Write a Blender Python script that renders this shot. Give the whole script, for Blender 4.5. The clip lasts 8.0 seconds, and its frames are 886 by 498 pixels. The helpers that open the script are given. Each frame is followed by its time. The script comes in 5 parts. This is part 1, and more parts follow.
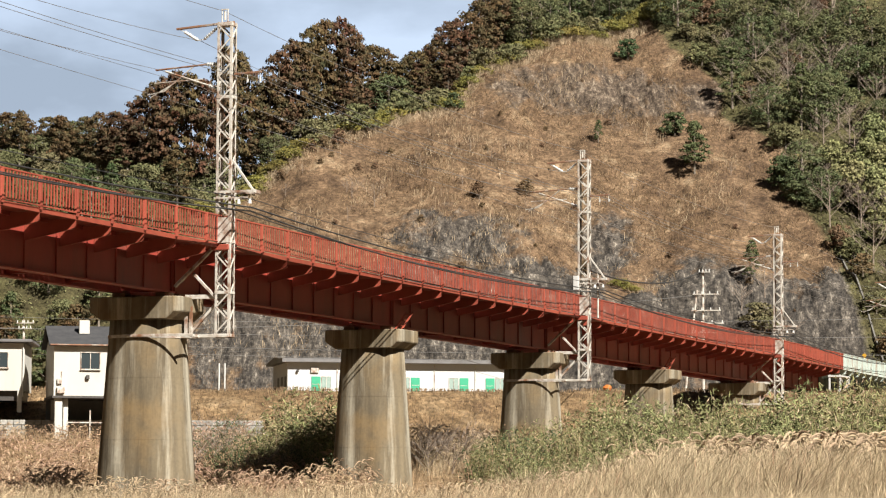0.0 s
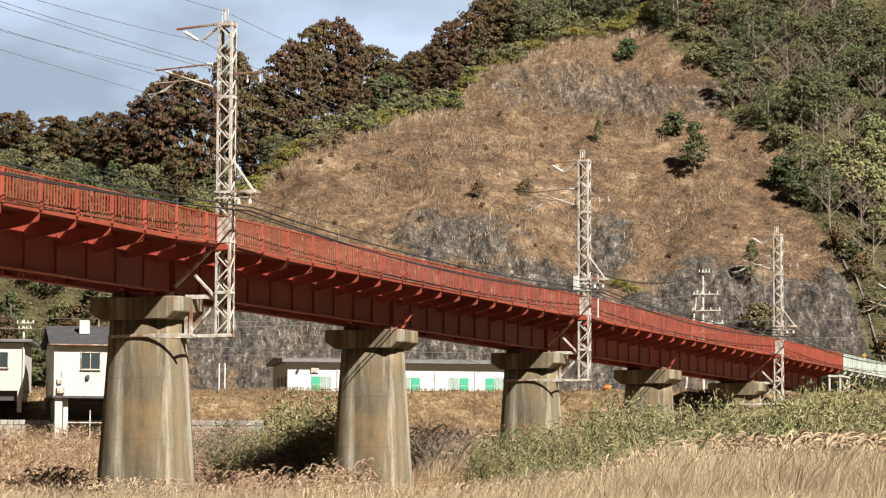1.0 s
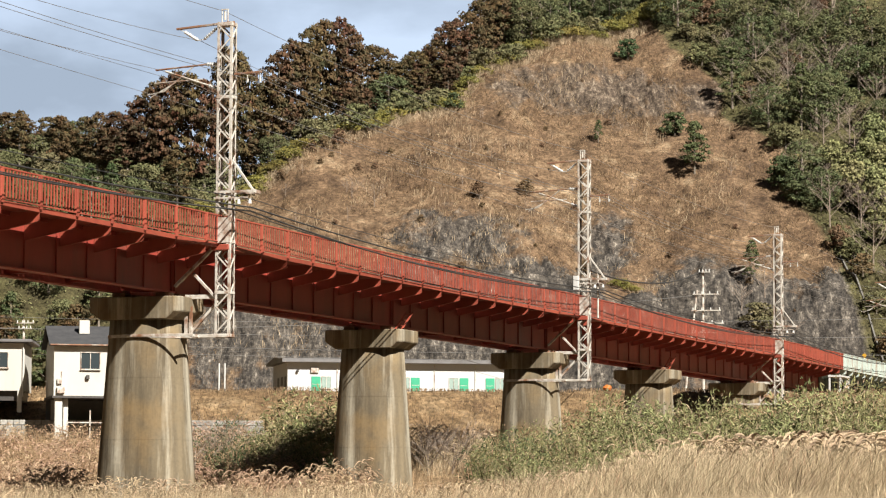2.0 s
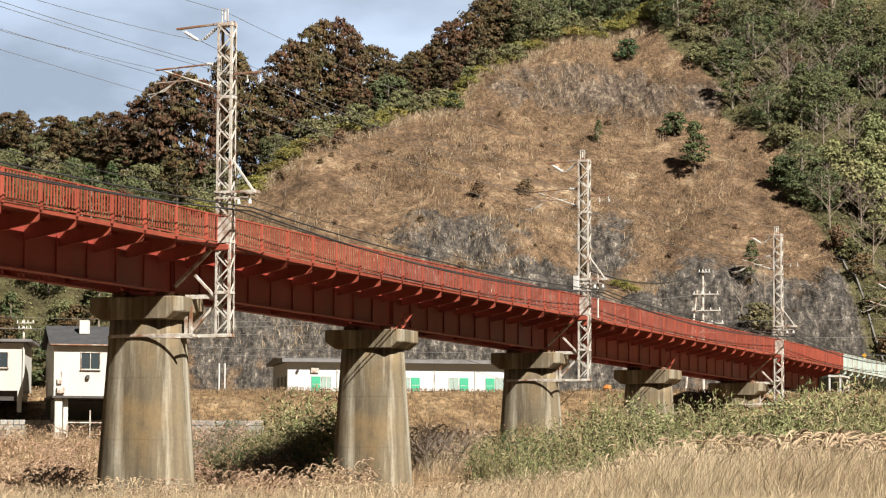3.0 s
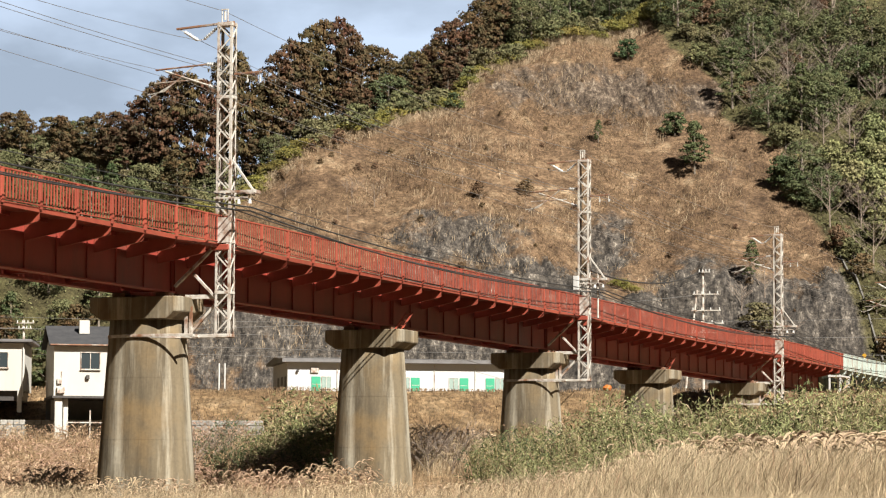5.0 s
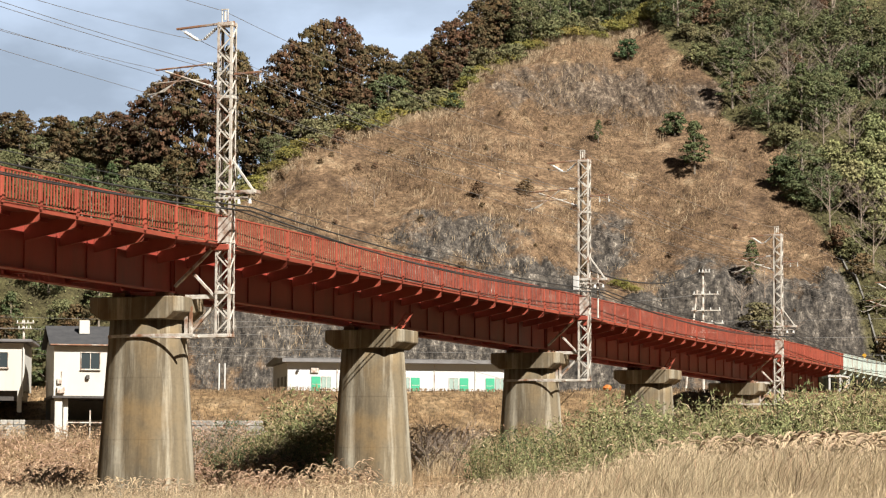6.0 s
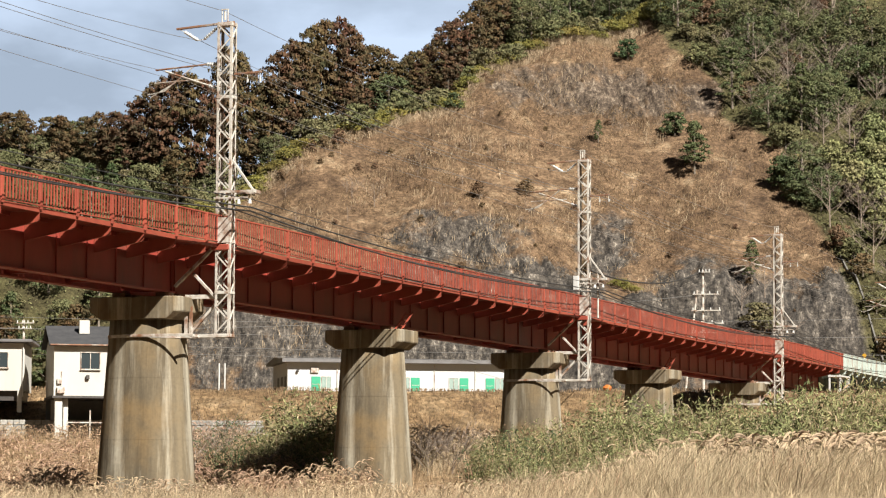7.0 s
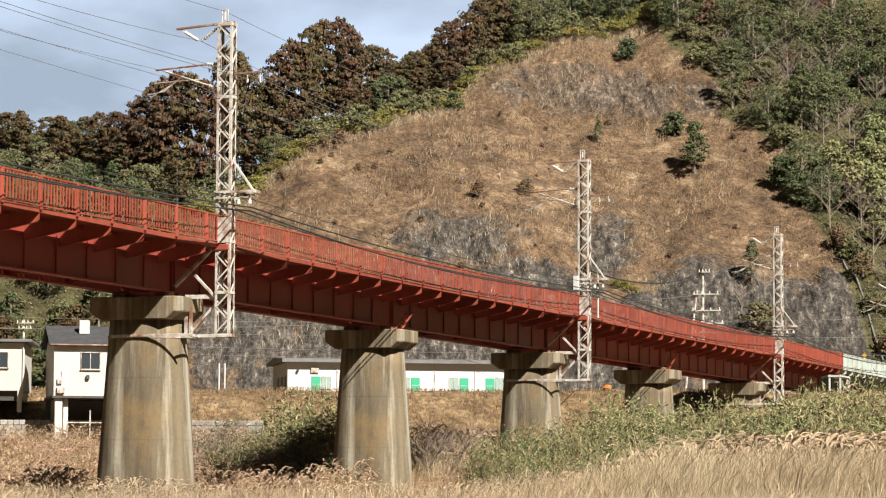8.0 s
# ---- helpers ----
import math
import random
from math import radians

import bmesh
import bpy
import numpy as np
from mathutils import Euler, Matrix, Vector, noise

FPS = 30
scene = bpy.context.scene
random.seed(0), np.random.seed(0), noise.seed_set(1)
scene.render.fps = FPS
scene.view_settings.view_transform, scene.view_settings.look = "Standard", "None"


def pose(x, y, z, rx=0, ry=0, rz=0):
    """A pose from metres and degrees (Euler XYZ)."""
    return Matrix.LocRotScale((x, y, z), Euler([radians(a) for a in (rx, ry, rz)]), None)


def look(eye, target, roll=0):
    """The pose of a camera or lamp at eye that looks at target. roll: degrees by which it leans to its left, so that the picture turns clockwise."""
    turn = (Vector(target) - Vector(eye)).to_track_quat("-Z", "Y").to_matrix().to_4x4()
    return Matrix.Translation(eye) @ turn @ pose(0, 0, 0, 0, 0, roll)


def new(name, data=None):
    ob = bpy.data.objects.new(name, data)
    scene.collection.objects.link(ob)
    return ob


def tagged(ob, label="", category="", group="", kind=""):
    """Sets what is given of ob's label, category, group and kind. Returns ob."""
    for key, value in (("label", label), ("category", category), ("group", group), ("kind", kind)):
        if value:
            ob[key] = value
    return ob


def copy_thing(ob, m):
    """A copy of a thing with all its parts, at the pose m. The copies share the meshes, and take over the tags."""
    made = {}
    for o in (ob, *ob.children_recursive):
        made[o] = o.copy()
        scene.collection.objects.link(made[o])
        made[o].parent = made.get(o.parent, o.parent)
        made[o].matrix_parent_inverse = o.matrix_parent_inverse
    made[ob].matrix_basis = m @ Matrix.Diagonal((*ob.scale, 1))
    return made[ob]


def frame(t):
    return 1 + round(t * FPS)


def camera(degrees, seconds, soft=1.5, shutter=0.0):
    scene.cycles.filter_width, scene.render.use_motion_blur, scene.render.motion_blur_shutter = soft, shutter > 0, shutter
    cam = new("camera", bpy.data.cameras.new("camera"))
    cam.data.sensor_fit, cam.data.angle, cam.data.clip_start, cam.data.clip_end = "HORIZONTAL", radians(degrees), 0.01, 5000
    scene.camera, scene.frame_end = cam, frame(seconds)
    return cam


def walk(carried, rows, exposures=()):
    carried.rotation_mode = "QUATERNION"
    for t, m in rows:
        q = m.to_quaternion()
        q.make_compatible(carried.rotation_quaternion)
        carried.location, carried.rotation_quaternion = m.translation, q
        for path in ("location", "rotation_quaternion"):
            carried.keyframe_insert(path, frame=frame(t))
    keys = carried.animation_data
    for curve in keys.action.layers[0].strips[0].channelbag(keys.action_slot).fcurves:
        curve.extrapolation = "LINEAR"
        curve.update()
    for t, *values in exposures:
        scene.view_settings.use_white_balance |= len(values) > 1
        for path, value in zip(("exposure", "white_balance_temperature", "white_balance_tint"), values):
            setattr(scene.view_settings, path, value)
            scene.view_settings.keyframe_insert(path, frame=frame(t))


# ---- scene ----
cam = camera(18.4, 8.0, soft=1.2)
TILT = 4.85
EYE = pose(0.0, 0.0, 1.6, 90 + TILT, 0, 0) @ pose(0, 0, 0, 0, 0, 0.2)
walk(cam, [(0.0, EYE), (8.0, EYE)], exposures=[(0.0, 1.1), (8.0, 1.1)])

# ---- world and sun ----
SUN_DIR = Vector((0.431, -0.634, 0.64)).normalized()
world = bpy.data.worlds.new("sky")
scene.world = world
world.use_nodes = True
wn, wl = world.node_tree.nodes, world.node_tree.links
wn.clear()
w_out = wn.new("ShaderNodeOutputWorld")
w_bg = wn.new("ShaderNodeBackground")
w_sky = wn.new("ShaderNodeTexSky")
w_sky.sky_type = "NISHITA"
w_sky.sun_disc = False
w_sky.sun_elevation = math.asin(SUN_DIR.z)
w_sky.sun_rotation = radians(146)
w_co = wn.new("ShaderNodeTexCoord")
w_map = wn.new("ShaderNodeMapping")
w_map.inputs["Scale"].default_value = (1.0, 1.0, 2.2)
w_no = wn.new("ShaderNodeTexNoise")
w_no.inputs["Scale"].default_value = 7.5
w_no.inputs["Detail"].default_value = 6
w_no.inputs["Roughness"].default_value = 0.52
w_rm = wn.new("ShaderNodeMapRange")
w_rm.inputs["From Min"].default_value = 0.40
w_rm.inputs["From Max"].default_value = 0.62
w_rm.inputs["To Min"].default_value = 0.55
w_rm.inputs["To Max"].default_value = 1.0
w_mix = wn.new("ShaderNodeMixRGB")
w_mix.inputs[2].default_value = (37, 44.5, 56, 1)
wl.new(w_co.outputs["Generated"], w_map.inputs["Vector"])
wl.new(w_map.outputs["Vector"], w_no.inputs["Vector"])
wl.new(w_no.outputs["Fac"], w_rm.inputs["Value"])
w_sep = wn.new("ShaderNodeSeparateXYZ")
# bright cloud only low down; it fades out overhead to weaken the fill light
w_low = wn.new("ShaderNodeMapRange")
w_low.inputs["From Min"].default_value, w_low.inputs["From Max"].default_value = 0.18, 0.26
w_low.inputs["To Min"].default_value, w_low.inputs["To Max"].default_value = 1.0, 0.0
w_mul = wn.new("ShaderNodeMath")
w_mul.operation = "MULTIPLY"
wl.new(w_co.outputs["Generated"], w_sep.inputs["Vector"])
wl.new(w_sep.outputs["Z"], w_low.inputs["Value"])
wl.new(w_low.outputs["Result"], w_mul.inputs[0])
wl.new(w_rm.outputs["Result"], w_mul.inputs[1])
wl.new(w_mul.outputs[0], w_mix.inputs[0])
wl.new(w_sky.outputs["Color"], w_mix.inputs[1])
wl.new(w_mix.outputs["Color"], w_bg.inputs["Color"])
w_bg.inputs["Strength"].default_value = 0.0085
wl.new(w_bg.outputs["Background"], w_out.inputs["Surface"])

sun_data = bpy.data.lights.new("sun", "SUN")
sun_data.energy = 5.0
sun_data.angle = radians(0.53)
sun_data.color = (1.0, 0.945, 0.85)
sun = new("sun", sun_data)
sun.matrix_basis = look(SUN_DIR * 300, (0, 0, 0))


# ---- materials ----
def material(name, c1, c2, scale=3.0, rough=0.8, metal=0.0, bump=0.3, fine=40.0, c3=None, c3_amount=0.3,
             stretch=(1, 1, 1), island=0.0, per_object=0.0, bump_dist=0.02, c3_scale=0.35, coords="Object"):
    """Two tones mixed by a coarse noise, a third by a larger stain, fine grain and bump."""
    m = bpy.data.materials.new(name)
    m.use_nodes = True
    n, l = m.node_tree.nodes, m.node_tree.links
    b = n["Principled BSDF"]
    b.inputs["Roughness"].default_value = rough
    b.inputs["Metallic"].default_value = metal
    co = n.new("ShaderNodeTexCoord")
    mp = n.new("ShaderNodeMapping")
    mp.inputs["Scale"].default_value = stretch
    l.new(co.outputs[coords], mp.inputs["Vector"])
    t1 = n.new("ShaderNodeTexNoise")
    t1.inputs["Scale"].default_value = scale
    t1.inputs["Detail"].default_value = 6
    t1.inputs["Roughness"].default_value = 0.6
    l.new(mp.outputs["Vector"], t1.inputs["Vector"])
    r1 = n.new("ShaderNodeMapRange")
    r1.inputs["From Min"].default_value, r1.inputs["From Max"].default_value = 0.35, 0.65
    l.new(t1.outputs["Fac"], r1.inputs["Value"])
    mix = n.new("ShaderNodeMixRGB")
    mix.inputs[1].default_value, mix.inputs[2].default_value = (*c1, 1), (*c2, 1)
    l.new(r1.outputs["Result"], mix.inputs[0])
    col = mix.outputs["Color"]
    if c3:
        t3 = n.new("ShaderNodeTexNoise")
        t3.inputs["Scale"].default_value = scale * c3_scale
        t3.inputs["Detail"].default_value = 8
        t3.inputs["Roughness"].default_value = 0.65
        l.new(mp.outputs["Vector"], t3.inputs["Vector"])
        r3 = n.new("ShaderNodeMapRange")
        r3.inputs["From Min"].default_value, r3.inputs["From Max"].default_value = 0.62 - c3_amount * 0.4, 0.78 - c3_amount * 0.4
        l.new(t3.outputs["Fac"], r3.inputs["Value"])
        m3 = n.new("ShaderNodeMixRGB")
        m3.inputs[2].default_value = (*c3, 1)
        l.new(r3.outputs["Result"], m3.inputs[0])
        l.new(col, m3.inputs[1])
        col = m3.outputs["Color"]
    if island or per_object:
        src = (n.new("ShaderNodeNewGeometry").outputs["Random Per Island"] if island
               else n.new("ShaderNodeObjectInfo").outputs["Random"])
        a = island or per_object
        rr = n.new("ShaderNodeMapRange")
        rr.inputs["To Min"].default_value, rr.inputs["To Max"].default_value = 1 - a, 1 + a
        l.new(src, rr.inputs["Value"])
        hv = n.new("ShaderNodeHueSaturation")
        l.new(rr.outputs["Result"], hv.inputs["Value"])
        l.new(col, hv.inputs["Color"])
        col = hv.outputs["Color"]
        if island and per_object:
            oi = n.new("ShaderNodeObjectInfo")
            r4 = n.new("ShaderNodeMapRange")
            r4.inputs["To Min"].default_value, r4.inputs["To Max"].default_value = 0.5 - per_object * 0.09, 0.5 + per_object * 0.07
            l.new(oi.outputs["Random"], r4.inputs["Value"])
            l.new(r4.outputs["Result"], hv.inputs["Hue"])
    l.new(col, b.inputs["Base Color"])
    if bump:
        t2 = n.new("ShaderNodeTexNoise")
        t2.inputs["Scale"].default_value = fine
        t2.inputs["Detail"].default_value = 4
        l.new(mp.outputs["Vector"], t2.inputs["Vector"])
        bp = n.new("ShaderNodeBump")
        bp.inputs["Strength"].default_value = bump
        bp.inputs["Distance"].default_value = bump_dist
        l.new(t2.outputs["Fac"], bp.inputs["Height"])
        l.new(bp.outputs["Normal"], b.inputs["Normal"])
    return m


def leaf_material(name, c1, c2, island=0.17, per_object=0.3, rough=0.8, scale=0.6):
    m = material(name, c1, c2, scale=scale, rough=rough, bump=0, island=island, per_object=per_object)
    b = m.node_tree.nodes["Principled BSDF"]
    b.inputs["Subsurface Weight"].default_value = 0.0
    b.inputs["Specular IOR Level"].default_value = 0.15
    return m


RED = material("red_bridge_paint", (0.300, 0.046, 0.032), (0.245, 0.038, 0.027), 1.2, 0.55, bump=0.15, fine=25, c3=(0.170, 0.040, 0.027), c3_amount=0.32, stretch=(1, 1, 0.35), per_object=0.08)
RED_RAIL = material("faded_red_rail_paint", (0.300, 0.064, 0.036), (0.235, 0.046, 0.028), 1.6, 0.6, bump=0.2, fine=30, c3=(0.180, 0.045, 0.026), c3_amount=0.3, stretch=(1, 1, 0.4), per_object=0.15)
PALE = material("pale_green_paint", (0.465, 0.525, 0.480), (0.375, 0.450, 0.413), 2, 0.6, bump=0.2, c3=(0.270, 0.150, 0.090), c3_amount=0.3, stretch=(1, 1, 0.4), per_object=0.15)
DKGREEN = material("dark_green_girder_paint", (0.026, 0.056, 0.045), (0.038, 0.068, 0.056), 1.5, 0.55, bump=0.15, c3=(0.075, 0.045, 0.030), c3_amount=0.3)
STEEL = material("weathered_silver_paint", (0.525, 0.503, 0.458), (0.435, 0.405, 0.360), 2.5, 0.5, 0.0, bump=0.2, c3=(0.195, 0.098, 0.056), c3_amount=0.36, c3_scale=0.5)
RUST = material("rusty_steel", (0.165, 0.075, 0.045), (0.240, 0.128, 0.075), 5, 0.75, 0.1, bump=0.3, c3=(0.338, 0.300, 0.255), c3_amount=0.25)
PORCELAIN = material("white_porcelain", (0.585, 0.585, 0.570), (0.510, 0.510, 0.495), 8, 0.25, bump=0)
WIRE = material("dark_cable_sheath", (0.022, 0.022, 0.024), (0.038, 0.038, 0.038), 2, 0.6, bump=0)
COPPER = material("weathered_wire", (0.16, 0.16, 0.16), (0.21, 0.20, 0.19), 2, 0.5, 0.3, bump=0)
TIMBER = material("dark_sleeper_timber", (0.053, 0.038, 0.030), (0.083, 0.064, 0.049), 6, 0.85, bump=0.4, stretch=(3, 0.4, 3), per_object=0.2)
RAIL_STEEL = material("rusty_running_rail", (0.090, 0.045, 0.030), (0.135, 0.075, 0.045), 6, 0.6, 0.5, bump=0.1)
WHITE_WALL = material("cream_house_wall", (0.492, 0.480, 0.443), (0.455, 0.443, 0.406), 0.8, 0.8, bump=0.1, c3=(0.381, 0.369, 0.332), c3_amount=0.2, stretch=(1, 1, 0.3))
WHITE_BARN = material("white_board_wall", (0.504, 0.510, 0.510), (0.461, 0.474, 0.480), 0.5, 0.75, bump=0.1, c3=(0.381, 0.394, 0.400), c3_amount=0.2, stretch=(1, 1, 0.3))
ROOF = material("dark_slate_roof", (0.034, 0.034, 0.038), (0.053, 0.053, 0.056), 2, 0.92, bump=0.2)
ROOF_GREY = material("grey_metal_roof", (0.120, 0.116, 0.116), (0.165, 0.158, 0.158), 1, 0.55, bump=0.1, c3=(0.075, 0.068, 0.064), c3_amount=0.3)
GREEN_DOOR = material("green_door_paint", (0.038, 0.330, 0.188), (0.030, 0.285, 0.165), 1.5, 0.5, bump=0.05)
FRAME = material("dark_window_frame", (0.045, 0.041, 0.038), (0.068, 0.060, 0.056), 4, 0.5, bump=0)
CURTAIN = material("pale_curtain", (0.21, 0.29, 0.26), (0.27, 0.34, 0.31), 6, 0.8, bump=0)
YELLOW = material("yellow_sign_paint", (0.562, 0.315, 0.022), (0.488, 0.255, 0.022), 4, 0.6, bump=0)
STONE = material("pale_wall_stone", (0.270, 0.262, 0.240), (0.345, 0.330, 0.300), 3, 0.9, bump=0.5, c3=(0.150, 0.143, 0.128), c3_amount=0.35, per_object=0.25, coords="Generated")
MORTAR = material("dark_joint_mortar", (0.120, 0.112, 0.105), (0.150, 0.143, 0.128), 3, 0.95, bump=0.4)
BARK = material("grey_brown_bark", (0.150, 0.120, 0.090), (0.225, 0.195, 0.158), 3, 0.9, bump=0.5, stretch=(1, 1, 0.2))
TWIG = material("pale_bare_twigs", (0.195, 0.150, 0.116), (0.270, 0.217, 0.176), 2, 0.9, bump=0, per_object=0.15)
CEDAR = leaf_material("cedar_foliage", (0.111, 0.061, 0.031), (0.061, 0.057, 0.030), per_object=0.35)
CEDAR_GREEN = leaf_material("green_conifer_foliage", (0.055, 0.078, 0.031), (0.094, 0.101, 0.047), per_object=0.35)
BROAD = leaf_material("evergreen_broadleaf_foliage", (0.060, 0.075, 0.033), (0.114, 0.117, 0.056), per_object=0.4)
SCRUB = leaf_material("olive_scrub_foliage", (0.155, 0.144, 0.070), (0.099, 0.105, 0.049), per_object=0.4)
YELLOW_SCRUB = leaf_material("yellow_green_vine_foliage", (0.194, 0.166, 0.043), (0.124, 0.116, 0.035), per_object=0.2)
RUSSET = leaf_material("russet_shrub_foliage", (0.165, 0.105, 0.060), (0.115, 0.080, 0.046), per_object=0.2)
REED_LEAF = leaf_material("green_cane_leaves", (0.132, 0.144, 0.058), (0.229, 0.225, 0.109), island=0.5, per_object=0.3, scale=0.8)
DARK_LEAF = leaf_material("dark_evergreen_leaves", (0.048, 0.070, 0.031), (0.090, 0.108, 0.050), island=0.3)
STRAW = leaf_material("dry_straw_grass", (0.378, 0.304, 0.203), (0.270, 0.203, 0.125), island=0.5, per_object=0.12, scale=0.2)
HILL_STRAW = leaf_material("dry_slope_grass", (0.244, 0.166, 0.100), (0.128, 0.080, 0.047), island=0.62, per_object=0.1, scale=0.12)
WEED = leaf_material("brown_dry_weeds", (0.277, 0.172, 0.108), (0.336, 0.241, 0.147), island=0.35, per_object=0.2, scale=0.3)


def glass():
    m = bpy.data.materials.new("window_glass")
    m.use_nodes = True
    b = m.node_tree.nodes["Principled BSDF"]
    b.inputs["Base Color"].default_value = (0.035, 0.045, 0.05, 1)
    b.inputs["Roughness"].default_value = 0.05
    b.inputs["Specular IOR Level"].default_value = 0.7
    return m


GLASS = glass()


def concrete():
    """Pier concrete with vertical run-off streaks and ochre staining."""
    m = material("streaked_pier_concrete", (0.178, 0.141, 0.088), (0.078, 0.062, 0.040), 1.5, 0.9, bump=0.35, fine=14, c3=(0.38, 0.345, 0.27),
                 c3_amount=0.37, stretch=(1, 1, 0.06), bump_dist=0.02, c3_scale=0.8)
    n, l = m.node_tree.nodes, m.node_tree.links
    b = n["Principled BSDF"]
    src = b.inputs["Base Color"].links[0].from_socket
    co = n.new("ShaderNodeTexCoord")
    t = n.new("ShaderNodeTexNoise")
    t.inputs["Scale"].default_value = 0.5
    t.inputs["Detail"].default_value = 7
    l.new(co.outputs["Object"], t.inputs["Vector"])
    r = n.new("ShaderNodeMapRange")
    r.inputs["From Min"].default_value, r.inputs["From Max"].default_value = 0.48, 0.68
    r.inputs["To Max"].default_value = 0.6
    l.new(t.outputs["Fac"], r.inputs["Value"])
    mx = n.new("ShaderNodeMixRGB")
    mx.inputs[2].default_value = (0.225, 0.145, 0.06, 1)
    l.new(r.outputs["Result"], mx.inputs[0])
    l.new(src, mx.inputs[1])
    t5 = n.new("ShaderNodeTexNoise")
    t5.inputs["Scale"].default_value = 9
    t5.inputs["Detail"].default_value = 8
    l.new(co.outputs["Object"], t5.inputs["Vector"])
    r5 = n.new("ShaderNodeMapRange")
    r5.inputs["To Min"].default_value, r5.inputs["To Max"].default_value = 0.75, 1.2
    l.new(t5.outputs["Fac"], r5.inputs["Value"])
    hv = n.new("ShaderNodeHueSaturation")
    l.new(r5.outputs["Result"], hv.inputs["Value"])
    l.new(mx.outputs["Color"], hv.inputs["Color"])
    l.new(hv.outputs["Color"], b.inputs["Base Color"])
    return m


CONCRETE = concrete()


def ground_material():
    """Soil, dry turf, bare rock and forest floor, blended by the attributes of the terrain."""
    m = bpy.data.materials.new("valley_ground")
    m.use_nodes = True
    n, l = m.node_tree.nodes, m.node_tree.links
    b = n["Principled BSDF"]
    b.inputs["Roughness"].default_value = 0.95
    b.inputs["Specular IOR Level"].default_value = 0.15
    co = n.new("ShaderNodeTexCoord")

    def tex(scale, detail=8, rough=0.6, stretch=(1, 1, 1)):
        mp = n.new("ShaderNodeMapping")
        mp.inputs["Scale"].default_value = stretch
        l.new(co.outputs["Object"], mp.inputs["Vector"])
        t = n.new("ShaderNodeTexNoise")
        t.inputs["Scale"].default_value, t.inputs["Detail"].default_value, t.inputs["Roughness"].default_value = scale, detail, rough
        l.new(mp.outputs["Vector"], t.inputs["Vector"])
        return t.outputs["Fac"]

    def ramp(fac, stops):
        r = n.new("ShaderNodeValToRGB")
        e = r.color_ramp.elements
        e[0].position, e[0].color = stops[0][0], (*stops[0][1], 1)
        e[1].position, e[1].color = stops[-1][0], (*stops[-1][1], 1)
        for p, c in stops[1:-1]:
            k = e.new(p)
            k.color = (*c, 1)
        l.new(fac, r.inputs["Fac"])
        return r.outputs["Color"]

    def blend(fac, a, c):
        x = n.new("ShaderNodeMixRGB")
        l.new(fac, x.inputs[0])
        l.new(a, x.inputs[1])
        l.new(c, x.inputs[2])
        return x.outputs["Color"]

    def attr(name, noise_fac, spread=0.5):
        a = n.new("ShaderNodeAttribute")
        a.attribute_name = name
        s = n.new("ShaderNodeMath")
        s.operation = "MULTIPLY_ADD"
        l.new(noise_fac, s.inputs[0])
        s.inputs[1].default_value = spread * 2
        l.new(a.outputs["Fac"], s.inputs[2])
        r = n.new("ShaderNodeMapRange")
        r.inputs["From Min"].default_value, r.inputs["From Max"].default_value = 0.5 + spread - 0.12, 0.5 + spread + 0.12
        l.new(s.outputs[0], r.inputs["Value"])
        return r.outputs["Result"]

    dry = ramp(tex(0.22, 12, 0.72), [(0.30, (0.040, 0.027, 0.018)), (0.44, (0.100, 0.064, 0.039)), (0.56, (0.160, 0.105, 0.063)), (0.70, (0.30, 0.225, 0.145))])
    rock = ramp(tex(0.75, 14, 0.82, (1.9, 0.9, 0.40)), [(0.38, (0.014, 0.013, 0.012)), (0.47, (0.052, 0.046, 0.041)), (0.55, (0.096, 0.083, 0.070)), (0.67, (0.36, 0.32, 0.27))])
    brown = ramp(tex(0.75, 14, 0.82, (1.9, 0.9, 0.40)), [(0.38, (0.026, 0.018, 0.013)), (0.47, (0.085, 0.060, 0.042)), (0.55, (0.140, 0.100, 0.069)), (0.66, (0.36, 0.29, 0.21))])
    sep = n.new("ShaderNodeSeparateXYZ")
    l.new(co.outputs["Object"], sep.inputs["Vector"])
    strata = n.new("ShaderNodeMapRange")
    strata.inputs["From Min"].default_value, strata.inputs["From Max"].default_value = 30, 52
    strata.inputs["To Max"].default_value = 0.62
    l.new(sep.outputs["Z"], strata.inputs["Value"])
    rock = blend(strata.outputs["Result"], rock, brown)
    floor = ramp(tex(0.3, 10, 0.7), [(0.35, (0.038, 0.032, 0.017)), (0.6, (0.083, 0.075, 0.034)), (0.72, (0.128, 0.105, 0.045))])
    turf = ramp(tex(0.5, 10, 0.7), [(0.3, (0.10, 0.062, 0.036)), (0.5, (0.185, 0.122, 0.065)), (0.7, (0.29, 0.21, 0.125))])
    edge = tex(0.30, 12, 0.75)
    col = blend(attr("slope_zone", edge, 0.25), turf, dry)
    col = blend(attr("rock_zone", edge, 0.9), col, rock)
    col = blend(attr("forest_zone", edge, 0.35), col, floor)
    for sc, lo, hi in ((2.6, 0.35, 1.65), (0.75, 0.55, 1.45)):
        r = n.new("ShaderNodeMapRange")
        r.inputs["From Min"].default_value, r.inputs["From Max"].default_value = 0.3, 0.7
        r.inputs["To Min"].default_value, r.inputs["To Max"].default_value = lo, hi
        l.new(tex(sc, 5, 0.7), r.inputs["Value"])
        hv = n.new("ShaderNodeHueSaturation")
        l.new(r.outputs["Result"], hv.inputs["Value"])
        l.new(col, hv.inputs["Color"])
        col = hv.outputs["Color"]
    l.new(col, b.inputs["Base Color"])
    bp = n.new("ShaderNodeBump")
    bp.inputs["Strength"].default_value = 0.9
    bp.inputs["Distance"].default_value = 0.5
